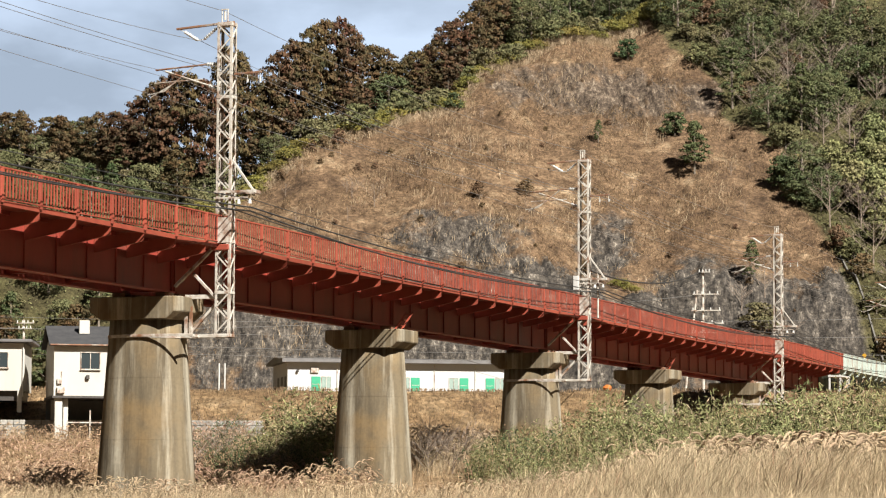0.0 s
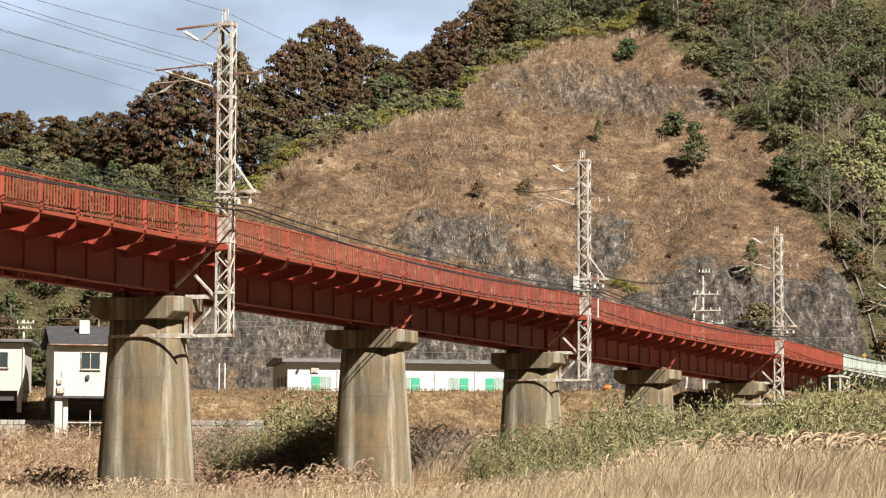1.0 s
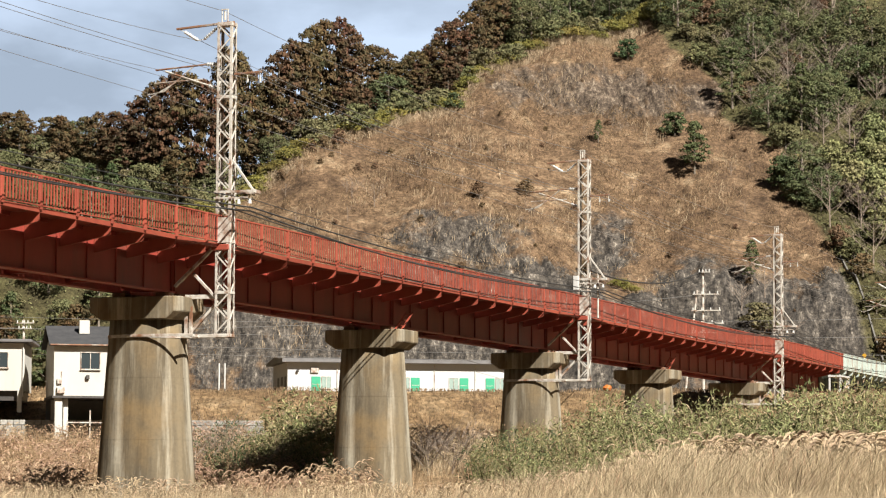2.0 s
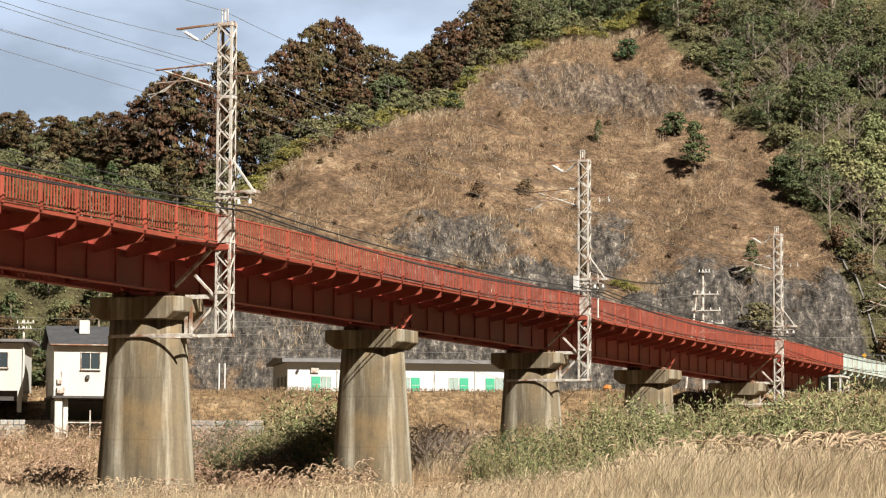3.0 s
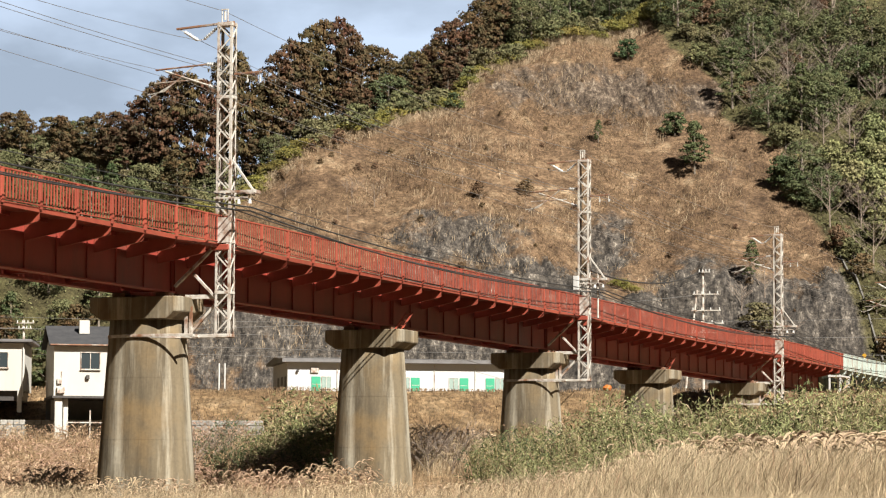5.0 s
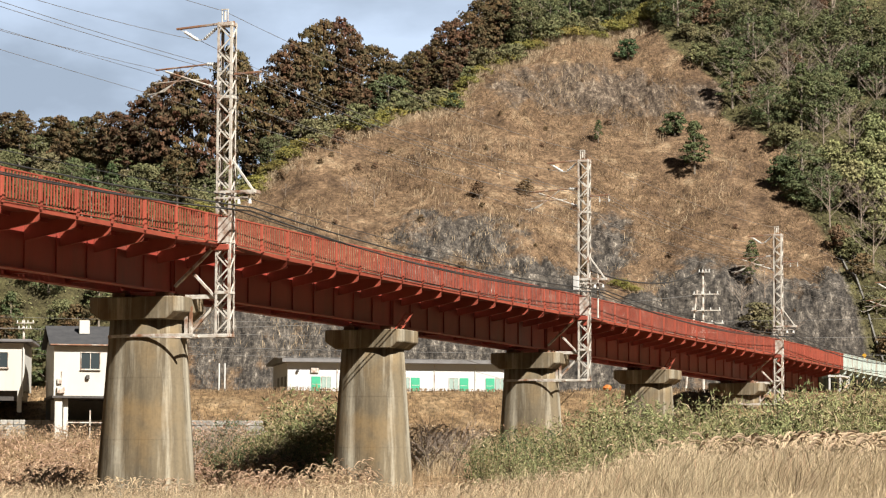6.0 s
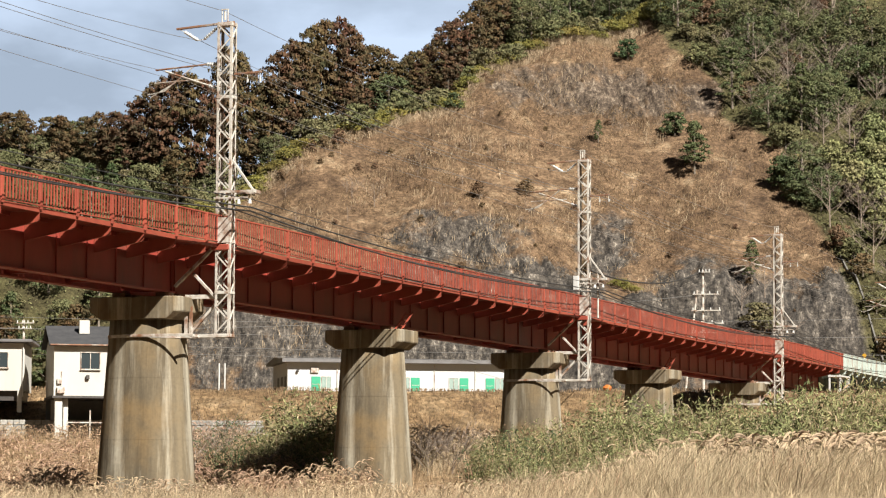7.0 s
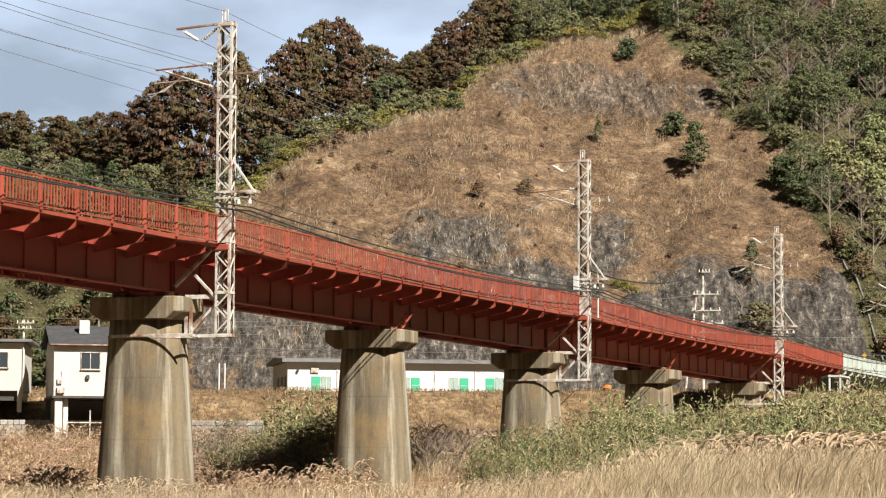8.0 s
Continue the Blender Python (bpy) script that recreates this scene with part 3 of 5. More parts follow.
def mast(l, box_on=False):
    ob = empty("catenary_mast", on_track(l, -3.15, MAST_Z), "weathered silver lattice railway mast with arms and insulators", "railway mast", "masts along the bridge")
    w = 0.21
    for sx in (-1, 1):
        for sy in (-1, 1):
            bm = bmesh.new()
            box(bm, (sx * w, sy * (w + 0.045), MAST_H / 2), (0.012, 0.09, MAST_H))
            box(bm, (sx * (w - 0.04), sy * (w + 0.09), MAST_H / 2), (0.09, 0.012, MAST_H))
            part("chord", bm, STEEL, ob)
    n = 24
    hz = (MAST_H - 0.3) / n
    for axis in (0, 1):
        for s in (-1, 1):
            for i in range(n):
                k = (axis, i % 2)
                p0, p1 = (-0.19, 0.19) if i % 2 else (0.19, -0.19)
                if k not in LACE:
                    if axis == 0:
                        LACE[k] = one(bar, (0, p0 * 1.25, 0), (0, p1 * 1.25, hz), 0.02, 0.055)
                    else:
                        LACE[k] = one(bar, (p0, 0, 0), (p1, 0, hz), 0.055, 0.02)
                    o2 = part("lacing_bar", LACE[k], STEEL, ob)
                    LACE[k] = o2.data
                else:
                    o2 = part("lacing_bar", LACE[k], STEEL, ob)
                o2.matrix_basis = pose(s * 0.225 if axis == 0 else 0, s * 0.305 if axis else 0, 0.15 + i * hz)

    bm = bmesh.new()
    for zz in (0.05, 1.65, 3.55, 9.0, MAST_H - 0.1):
        box(bm, (0, 0, zz), (0.46, 0.64, 0.12), 0.01)
    part("batten", bm, STEEL, ob)
    part("cover_plate", one(box, (-0.24, 0, 3.98), (0.02, 0.62, 0.95), 0.005), STEEL, ob, "plain steel plate across the lattice")
    part("clamp", one(box, (0, 0.1, 3.34), (0.56, 0.70, 0.22), 0.02), RED_RAIL, ob, "red painted clamp")
    # top feeder arm over the track
    zt = MAST_H
    part("feeder_arm", one(bar, (0, -0.3, zt), (0, 2.1, zt - 0.15), 0.1, 0.08, 0.01), RUST, ob, "rust-streaked channel arm")
    bm = one(insulator, (0, 1.75, zt - 0.28), (0, 1.2, zt - 0.62), 0.075, 6)
    insulator(bm, (0, 0.45, zt - 0.2), (0, 0.95, zt - 0.6), 0.075, 6)
    bar(bm, (0, 1.95, zt - 0.18), (0, 1.75, zt - 0.28), 0.03)
    bar(bm, (0, 0.33, zt - 0.08), (0, 0.45, zt - 0.2), 0.03)
    bar(bm, (0, 1.2, zt - 0.62), (0, 0.95, zt - 0.6), 0.03)
    part("vee_insulator", bm, PORCELAIN, ob, "white porcelain insulators in a vee")
    bm = bmesh.new()
    for yy in (-0.02, 0.22):
        tube(bm, (0, yy, zt), (0, yy, zt + 0.5), 0.025)
    bar(bm, (0, -0.05, zt + 0.5), (0, 0.25, zt + 0.5), 0.04)
    tube(bm, (0, 0.1, zt + 0.1), (0, 0.1, zt + 0.42), 0.05)
    part("earth_wire_bracket", bm, STEEL, ob)
    # cantilever
    zu, zl = 10.29, 9.32
    part("top_tube", one(tube, (0, 0.85, zu + 0.0), (0, 2.95, zu - 0.12), 0.035), RUST, ob)
    bm = one(insulator, (0, 0.3, zu), (0, 0.85, zu), 0.085, 6)
    insulator(bm, (0, 0.3, zl), (0, 0.75, zl + 0.17), 0.085, 6)
    part("cantilever_insulator", bm, PORCELAIN, ob)
    part("stay_tube", one(tube, (0, 0.75, zl + 0.17), (0, 2.55, zu - 0.18), 0.035), STEEL, ob)
    bm = bmesh.new()
    tube(bm, (0, 1.35, zu - 0.03), (0, 2.6, zu - 0.95), 0.025)
    tube(bm, (0, 1.0, zu - 0.55), (0, 3.0, zu - 0.62), 0.022)
    tube(bm, (0, 2.1, zu - 0.62), (0, 3.15, zu - 1.15), 0.022)
    tube(bm, (0, 2.6, zu - 0.95), (0, 3.3, zu - 1.05), 0.018)
    part("steady_arm", bm, STEEL, ob)
    # signal line arm on the outer side
    part("outer_arm", one(bar, (0, -0.3, 9.87), (0, -1.42, 9.91), 0.08, 0.08, 0.01), RUST, ob)
    bm = bmesh.new()
    for yy in (-0.85, -1.36):
        tube(bm, (0, yy, 9.83), (0, yy, 9.62), 0.015)
        tube(bm, (0, yy, 9.66), (0, yy, 9.53), 0.05, 0.035)
    part("line_insulator", bm, PORCELAIN, ob)
    # lower cable arm with its brace
    part("brace", one(bar, (-0.05, -0.3, 6.61), (-0.05, -1.2, 5.39), 0.12, 0.06), STEEL, ob)
    bm = bmesh.new()
    for xx in (-0.26, 0.26):
        bar(bm, (xx, 0.35, 5.41), (xx, -1.3, 5.41), 0.06, 0.09)
        bar(bm, (xx, 0.35, 5.18), (xx, -1.0, 5.18), 0.05, 0.06)
    bar(bm, (-0.3, -1.26, 5.41), (0.3, -1.26, 5.41), 0.06, 0.12)
    part("cable_arm", bm, STEEL, ob)
    bm = bmesh.new()
    for yy in (-0.65, -1.1):
        tube(bm, (-0.26, yy, 5.11), (-0.26, yy, 4.94), 0.05, 0.08)
    part("pin_insulator", bm, PORCELAIN, ob)
    # footing brackets back to the girder and pier
    bm = bmesh.new()
    bar(bm, (-0.1, 0.2, 3.55), (-0.1, 2.0, 1.91), 0.16, 0.10, 0.01)
    part("raker", bm, STEEL, ob, "rust-spotted inclined strut")
    bm = bmesh.new()
    bar(bm, (-0.1, 1.25, 2.40), (-0.1, 0.3, 1.45), 0.12, 0.1, 0.01)
    part("short_strut", bm, STEEL, ob)
    bm = bmesh.new()
    bar(bm, (0, -0.1, 1.51), (0, 1.6, 1.51), 0.16, 0.16, 0.01)
    part("upper_bracket", bm, STEEL, ob)
    bm = bmesh.new()
    bar(bm, (0, 0.25, 1.34), (0, 1.35, 0.19), 0.12, 0.1, 0.01)
    part("lower_strut", bm, STEEL, ob)
    bm = bmesh.new()
    for xx in (-0.22, 0.22):
        bar(bm, (xx, -0.3, 0.03), (xx, 1.75, 0.03), 0.10, 0.12, 0.01)
    bar(bm, (-1.23, 0.7, 0.03), (-1.23, 3.5, 0.03), 0.06, 0.10, 0.01)
    bar(bm, (-1.23, 0.95, 0.03), (0.2, 0.95, 0.03), 0.06, 0.10, 0.01)
    part("foot_bracket", bm, STEEL, ob)
    bm = bmesh.new()
    for yy in (1.3, 1.5):
        bar(bm, (-0.15, yy, 0.0), (-0.15, yy, 1.15), 0.1, 0.1)
    part("hanger", bm, STEEL, ob)
    if box_on:
        part("junction_box", one(box, (-0.35, 0.35, 5.20), (0.25, 0.28, 0.75), 0.02), PORCELAIN, ob, "small white junction box")
        bm = bmesh.new()
        tube(bm, (0, -0.75, 3.34), (0, -0.75, 5.76), 0.05)
        part("conduit", bm, STEEL, ob)
    return ob


for k, b in ((-2, False), (0, False), (2, True), (4, False), (6, False)):
    mast(k * SPAN, b)

# wires from mast to mast: offset from the mast line, height, sag, radius
WIRES = [("feeder_wire", 1.07, 18.12, 0.75, 0.010, COPPER), ("earth_wire", 0.1, 19.2, 0.5, 0.010, COPPER), ("messenger_wire", 2.75, 17.1, 0.55, 0.009, COPPER),
         ("auxiliary_wire", 2.35, 16.75, 0.2, 0.008, COPPER), ("contact_wire", 3.15, 16.2, 0.06, 0.009, COPPER),
         ("signal_wire", -0.85, 16.6, 0.4, 0.010, COPPER), ("signal_wire", -1.36, 16.6, 0.42, 0.010, COPPER), ("low_voltage_wire", -1.1, 12.05, 0.35, 0.014, WIRE)]
for nm, o, z, sag, r, mt in WIRES:
    pts = []
    for k in (-2, 0, 2, 4):
        a = TRACK @ Vector((k * SPAN, -3.15 + o, z))
        b = TRACK @ Vector(((k + 2) * SPAN, -3.15 + o, z))
        pts += sagged(a, b, sag)[:-1]
    pts.append(b)
    cable(nm, pts, r, mt, "thin overhead line strung between the masts", "overhead wire", "wires over the track")
for j, (o, z, sag, r) in enumerate(((-0.95, 11.62, 0.66, 0.032), (-1.05, 11.74, 0.44, 0.030), (-0.40, 11.66, 0.52, 0.022))):
    pts = []
    for k in (-2, 0, 2, 4):
        a = TRACK @ Vector((k * SPAN, -3.2 + o, z))
        b = TRACK @ Vector(((k + 2) * SPAN, -3.2 + o, z))
        pts += sagged(a, b, sag, 20)[:-1]
    pts.append(b)
    cable("sheathed_cable", pts, r, WIRE, "black sheathed cable drooping along the railing", "cable", "cables along the railing")


# ---- buildings ----
def window(parent, x0, x1, z0, z1, y, sashes=2, inner=GLASS, frame_mat=FRAME):
    """A sliding window set on the wall plane at y, facing -y."""
    ob = part("window", one(box, ((x0 + x1) / 2, y + 0.03, (z0 + z1) / 2), (x1 - x0, 0.05, z1 - z0)), frame_mat, parent)
    t = 0.05
    w = (x1 - x0) / sashes
    for i in range(sashes):
        a = x0 + i * w
        part("pane", one(box, (a + w / 2, y - 0.005 - 0.012 * (i % 2), (z0 + z1) / 2), (w - t, 0.012, z1 - z0 - 2 * t)), inner, ob)
    bm = bmesh.new()
    for zz in (z0, z1):
        box(bm, ((x0 + x1) / 2, y - 0.02, zz), (x1 - x0 + 0.06, 0.08, t), 0.005)
    for i in range(sashes + 1):
        box(bm, (x0 + i * w, y - 0.02, (z0 + z1) / 2), (t, 0.08, z1 - z0), 0.005)
    part("frame", bm, STEEL, ob)
    part("sill", one(box, ((x0 + x1) / 2, y - 0.06, z0 - 0.05), (x1 - x0 + 0.12, 0.14, 0.04), 0.008), STEEL, ob)
    return ob


def gable_roof(bm, x0, x1, y0, y1, ze, zr, over=0.35, t=0.14):
    ym = (y0 + y1) / 2
    k = (zr - ze) / (ym - y0)
    prof = [(y0 - over, ze - over * k), (ym, zr), (y1 + over, ze - over * k), (y1 + over, ze - over * k - t), (ym, zr - t), (y0 - over, ze - over * k - t)]
    a = [bm.verts.new((x0 - over, y, z)) for y, z in prof]
    b = [bm.verts.new((x1 + over, y, z)) for y, z in prof]
    n = len(prof)
    for i in range(n):
        bm.faces.new((a[i], a[(i + 1) % n], b[(i + 1) % n], b[i]))
    for q in (a, b):
        bm.faces.new((q[0], q[1], q[4], q[5]))
        bm.faces.new((q[1], q[2], q[3], q[4]))


def house():
    """A cream house raised on columns; local x along its front, front at y 0."""
    ob = empty("house", pose(-25.5, 179.5, 7.1, 0, 0, 13), "small cream house with a dark roof raised on white columns", "house")
    w, d, h = 6.2, 6.0, 3.35
    bm = bmesh.new()
    prof = [(0, 0), (d, 0), (d, h), (d / 2, h + 1.15), (0, h)]
    a = [bm.verts.new((0, y, z)) for y, z in prof]
    b = [bm.verts.new((w, y, z)) for y, z in prof]
    for i in range(5):
        bm.faces.new((a[i], a[(i + 1) % 5], b[(i + 1) % 5], b[i]))
    bm.faces.new(a)
    bm.faces.new(b)
    part("wall", bm, WHITE_WALL, ob)
    part("roof", one(gable_roof, 0, w, 0, d, h + 0.18, h + 1.4), ROOF, ob, "dark slate gable roof")
    part("gutter", one(bar, (-0.3, -0.42, h - 0.02), (w + 0.3, -0.42, h - 0.02), 0.1, 0.1, 0.02), RUST, ob)
    part("roof_box", one(box, (2.1, 1.7, h + 1.25), (0.68, 0.6, 0.9), 0.02), WHITE_WALL, ob, "white box-shaped roof vent")
    window(ob, 1.75, 3.0, 1.75, 2.85, -0.02)
    window(ob, 4.2, 5.5, 1.75, 2.85, -0.02)
    part("vent_hood", one(box, (2.2, -0.12, 1.22), (0.24, 0.22, 0.32), 0.05), FRAME, ob)
    bm = bmesh.new()
    box(bm, (0.45, -0.12, 0.35), (0.5, 0.22, 0.42), 0.02)
    box(bm, (0.35, -0.1, 0.95), (0.28, 0.16, 0.36), 0.02)
    tube(bm, (0.5, -0.06, 0.5), (0.5, -0.06, 1.6), 0.025)
    part("meter_box", bm, STEEL, ob)
    part("floor_slab", one(box, (w / 2, d / 2, -0.08), (w + 0.2, d + 0.2, 0.16), 0.01), FRAME, ob)
    for x, y, s in ((0.35, 0.4, 0.5), (0.85, 0.7, 0.32), (w - 0.5, 0.5, 0.4), (0.5, d - 0.6, 0.4), (w - 0.5, d - 0.6, 0.4)):
        part("column", one(box, (x, y, -1.65), (s, s, 3.0), 0.03), WHITE_WALL, ob)
    part("back_wall", one(box, (w / 2, d - 0.2, -1.6), (w, 0.2, 2.9)), MORTAR, ob)
    bm = bmesh.new()
    bar(bm, (0.9, -0.05, -1.75), (w, -0.05, -1.75), 0.07)
    for x in (0.9, 2.4, 3.9, 5.4):
        bar(bm, (x, -0.05, -2.9), (x, -0.05, -0.95 if x == 2.4 else -1.7), 0.07)
    part("pipe_rail", bm, STEEL, ob)


def side_house():
    ob = empty("house", pose(-39.5, 183.2, 6.95, 0, 0, 4), "low cream house with a flat grey eave on a raised base", "house")
    part("wall", one(box, (5.7, 3, 2.2), (11.4, 6, 3.2), 0.01), WHITE_WALL, ob)
    part("base", one(box, (5.7, 3.2, 0.3), (11.0, 5.6, 0.7)), FRAME, ob)
    part("roof", one(box, (5.7, 3, 3.95), (12.4, 7, 0.22), 0.04), ROOF_GREY, ob)
    window(ob, 9.15, 10.3, 2.15, 3.2, -0.02)
    window(ob, 5.0, 6.3, 2.15, 3.2, -0.02)
    part("downpipe", one(tube, (11.32, -0.08, 0.2), (11.32, -0.08, 3.8), 0.05), WHITE_WALL, ob)
    for x in (0.3, 5.7, 11.1):
        part("column", one(box, (x, 0.1, -0.1), (0.3, 0.3, 1.5), 0.02), WHITE_WALL, ob)


def long_shed():
    ob = empty("long_shed", pose(-17.0, 300.0, 10.6, 0, 0, 11), "long low white shed with green doors and a grey eave", "shed")
    w, d, h = 27.0, 12.0, 3.95
    part("wall", one(box, (w / 2, d / 2, h / 2), (w, d, h), 0.01), WHITE_BARN, ob)
    bm = bmesh.new()
    prof = [(-0.9, h + 0.0), (-0.9, h + 0.38), (d / 2, h + 0.75), (d + 0.9, h + 0.3), (d + 0.9, h)]
    a = [bm.verts.new((-0.7, y, z)) for y, z in prof]
    b = [bm.verts.new((w + 0.7, y, z)) for y, z in prof]
    for i in range(5):
        bm.faces.new((a[i], a[(i + 1) % 5], b[(i + 1) % 5], b[i]))
    bm.faces.new(a)
    bm.faces.new(b)
    part("roof", bm, ROOF_GREY, ob)
    for x, win_first in ((2.65, False), (8.0, False), (12.6, True), (18.1, True), (22.2, False)):
        dx, wx = (x, x + 1.12) if not win_first else (x + 1.15, x - 0.05)
        dr = part("door", one(box, (dx + 0.5, -0.03, 1.2), (1.0, 0.06, 2.4), 0.01), GREEN_DOOR, ob, "green painted door")
        part("door_trim", one(box, (dx + 0.5, -0.07, 1.55), (0.84, 0.02, 0.05)), STEEL, dr)
        window(ob, wx, wx + 1.05, 1.1, 2.4, -0.02, 2, CURTAIN, STEEL)
    part("lamp", one(box, (9.6, -0.2, 2.95), (0.3, 0.3, 0.3), 0.05), FRAME, ob)
    part("lamp", one(box, (1.1, -0.2, 3.0), (0.25, 0.3, 0.3), 0.05), FRAME, ob)
    part("wall_box", one(box, (3.0, -0.12, 3.1), (0.9, 0.2, 0.6), 0.03), STEEL, ob)
    for y in (1.5, 4.5, 7.5):
        part("side_window", one(box, (-0.02, y, 1.8), (0.05, 1.3, 1.3), 0.01), FRAME, ob)
    for x in (5.5, 10.8, 16.4, 21.0):
        part("downpipe", one(tube, (x, -0.06, 0), (x, -0.06, h), 0.05), STEEL, ob)


house()
side_house()
long_shed()


def stone_wall():
    ob = empty("retaining_wall", pose(-42, 183.1, 4.0), "low retaining wall of pale squared stones", "wall", kind="structure")
    part("core", one(box, (15, 0.35, 0.75), (30, 0.5, 1.6)), MORTAR, ob)
    st = None
    rs = random.Random(4)
    for r in range(4):
        x = -0.2 * (r % 2)
        while x < 30:
            w = rs.uniform(0.38, 0.68)
            if st is None:
                st = part("stone", one(box, (0, 0, 0), (1, 1, 1), 0.06), STONE, ob)
            else:
                o2 = new("stone", st.data)
                o2.parent = ob
                st = o2
            st.matrix_basis = pose(x + w / 2, 0.05 + rs.uniform(-0.03, 0.03), 0.34 + r * 0.36) @ Matrix.Diagonal((w - 0.04, 0.3, 0.32, 1))
            x += w


stone_wall()


def utility_pole(x, y, top, arms, label="grey concrete utility pole with crossarms", strut=False):
    g = float(height(x, y))
    ob = empty("utility_pole", pose(x, y, g), label, "utility pole", "utility poles")
    h = top - g
    part("shaft", one(tube, (0, 0, -0.3), (0, 0, h), 0.14, 0.10, 10), STEEL, ob)
    if strut:
        part("strut", one(tube, (-1.6, 0.3, -0.3), (-0.5, 0.1, h * 0.84), 0.10, 0.08), STEEL, ob)
    for z, w in arms:
        a = part("crossarm", one(bar, (-w * 0.4, 0, z - g), (w * 0.6, -0.5, z - g), 0.09), STEEL, ob)
        bm = bmesh.new()
        for q in (0.05, 0.35, 0.65, 0.95):
            p = Vector((-w * 0.4, 0, z - g)).lerp(Vector((w * 0.6, -0.5, z - g)), q)
            tube(bm, p, p + Vector((0, 0, 0.25)), 0.06, 0.04)
        part("insulator", bm, PORCELAIN, a)
    return ob


utility_pole(22.4, 235, 19.8, [(19.6, 0.9), (17.7, 2.2), (16.3, 2.5), (15.2, 2.9), (14.4, 2.0)], strut=True)
utility_pole(-36.8, 240, 15.6, [(15.3, 1.6), (14.8, 1.2)])
for x in (-21.4, -20.85):
    o = empty("white_post", pose(x, 262, float(height(x, 262)) - 0.2), "slim white post on the embankment", "post", "posts on the embankment")
    part("shaft", one(tube, (0, 0, 0), (0, 0, 2.9), 0.07), PORCELAIN, o)
for a, b, sag, r in (((-70, 306, 17.0), (70, 300, 15.0), 1.0, 0.02), ((-70, 306, 18.0), (70, 300, 15.8), 1.1, 0.02), ((-70, 308, 19.4), (70, 300, 18.0), 1.2, 0.02),
                     ((-70, 309, 20.5), (70, 300, 20.2), 1.2, 0.02), ((-70, 309, 15.8), (22.4, 236, 14.4), 0.8, 0.02), ((-52, 240, 15.2), (22.4, 235, 17.7), 1.5, 0.025)):
    cable("power_line", sagged(a, b, sag), r, COPPER, "thin power line crossing above the embankment", "power line", "power lines behind the bridge")
cable("service_drop", sagged(TRACK @ Vector((2 * SPAN, -3.2, 12.9)), (22.3, 235, 19.7), 0.9), 0.045, WIRE, "black service cable from mast to utility pole", "cable")


def signal_box():
    ob = empty("steel_frame_stand", on_track(107.5, -4.3, 7.3), "small pale steel lattice platform fixed beside the walkway", "platform")
    for x in (-1.5, 1.5):
        for y in (-0.4, 0.4):
            part("leg", one(bar, (x, y, -1.6), (x, y, 2.2), 0.12), PORCELAIN, ob)
    for z in (0.3, 2.1):
        part("ring", one(box, (0, 0, z), (3.2, 1.0, 0.12)), PORCELAIN, ob)
    part("diagonal", one(bar, (-1.5, -0.4, 0.3), (1.5, -0.4, 2.1), 0.08), STEEL, ob)
    part("diagonal", one(bar, (1.5, -0.4, 0.3), (-1.5, -0.4, 2.1), 0.08), STEEL, ob)
    m = empty("trackside_marker", on_track(128, -2.2, DECK_Z), "yellow round trackside marker on a post", "sign")
    part("post", one(tube, (0, 0, 0), (0, 0, 1.5), 0.06), YELLOW, m)
    part("disc", one(tube, (-0.05, 0, 1.5), (0.05, 0, 1.5), 0.16, None, 16), YELLOW, m)


signal_box()


def access_ladder(l):
    ob = empty("access_ladder", on_track(l, -1.5, CAP_Z), "short red steel ladder leaning on a pier head", "ladder", "ladders on the pier heads")
    for y in (-0.16, 0.16):
        part("stile", one(bar, (-0.5, y, 0.0), (0.45, y - 0.2, 0.85), 0.07, 0.05), RED_RAIL, ob)
    for t in (0.25, 0.55, 0.85):
        part("rung", one(bar, (-0.5 + 0.95 * t, -0.18 - 0.2 * t, 0.85 * t), (-0.5 + 0.95 * t, 0.18 - 0.2 * t, 0.85 * t), 0.035), RED_RAIL, ob)


for k in (1, 3):
    access_ladder(k * SPAN)


def slope_drain():
    """Concrete drain running down the foot of the cut slope."""
    ob = empty("slope_drain", pose(0, 0, 0), "narrow grey concrete drain channel down the rock slope", "drain")
    pts = [(50.2 + 3.4 * t, 346 - 13 * t) for t in (0, 0.2, 0.4, 0.6, 0.8, 1.0)]
    for (xa, ya), (xb, yb) in zip(pts, pts[1:]):
        a, b = (xa, ya, float(height(xa, ya)) + 0.25), (xb, yb, float(height(xb, yb)) + 0.25)
        part("channel_length", one(bar, a, b, 0.22, 0.4, 0.03), MORTAR, ob)


slope_drain()


def tarpaulin():
    bm = bmesh.new()
    bmesh.ops.create_icosphere(bm, subdivisions=2, radius=0.32, matrix=Matrix.Diagonal((1.1, 0.8, 0.75, 1)))
    for v in bm.verts:
        v.co += Vector((noise.noise(v.co * 5), noise.noise(v.co * 5 + Vector((7, 0, 0))), 0.5 * noise.noise(v.co * 6))) * 0.10
    ob = part("tarpaulin_heap", bm, ORANGE)
    ob.matrix_basis = pose(11.55, 191.8, float(height(11.55, 191.8)) + 0.16)
    tagged(ob, "small crumpled orange tarpaulin on the embankment", "tarpaulin")


ORANGE = material("orange_tarpaulin_cloth", (0.55, 0.16, 0.02), (0.42, 0.11, 0.02), 6, 0.6, bump=0.2)
tarpaulin()


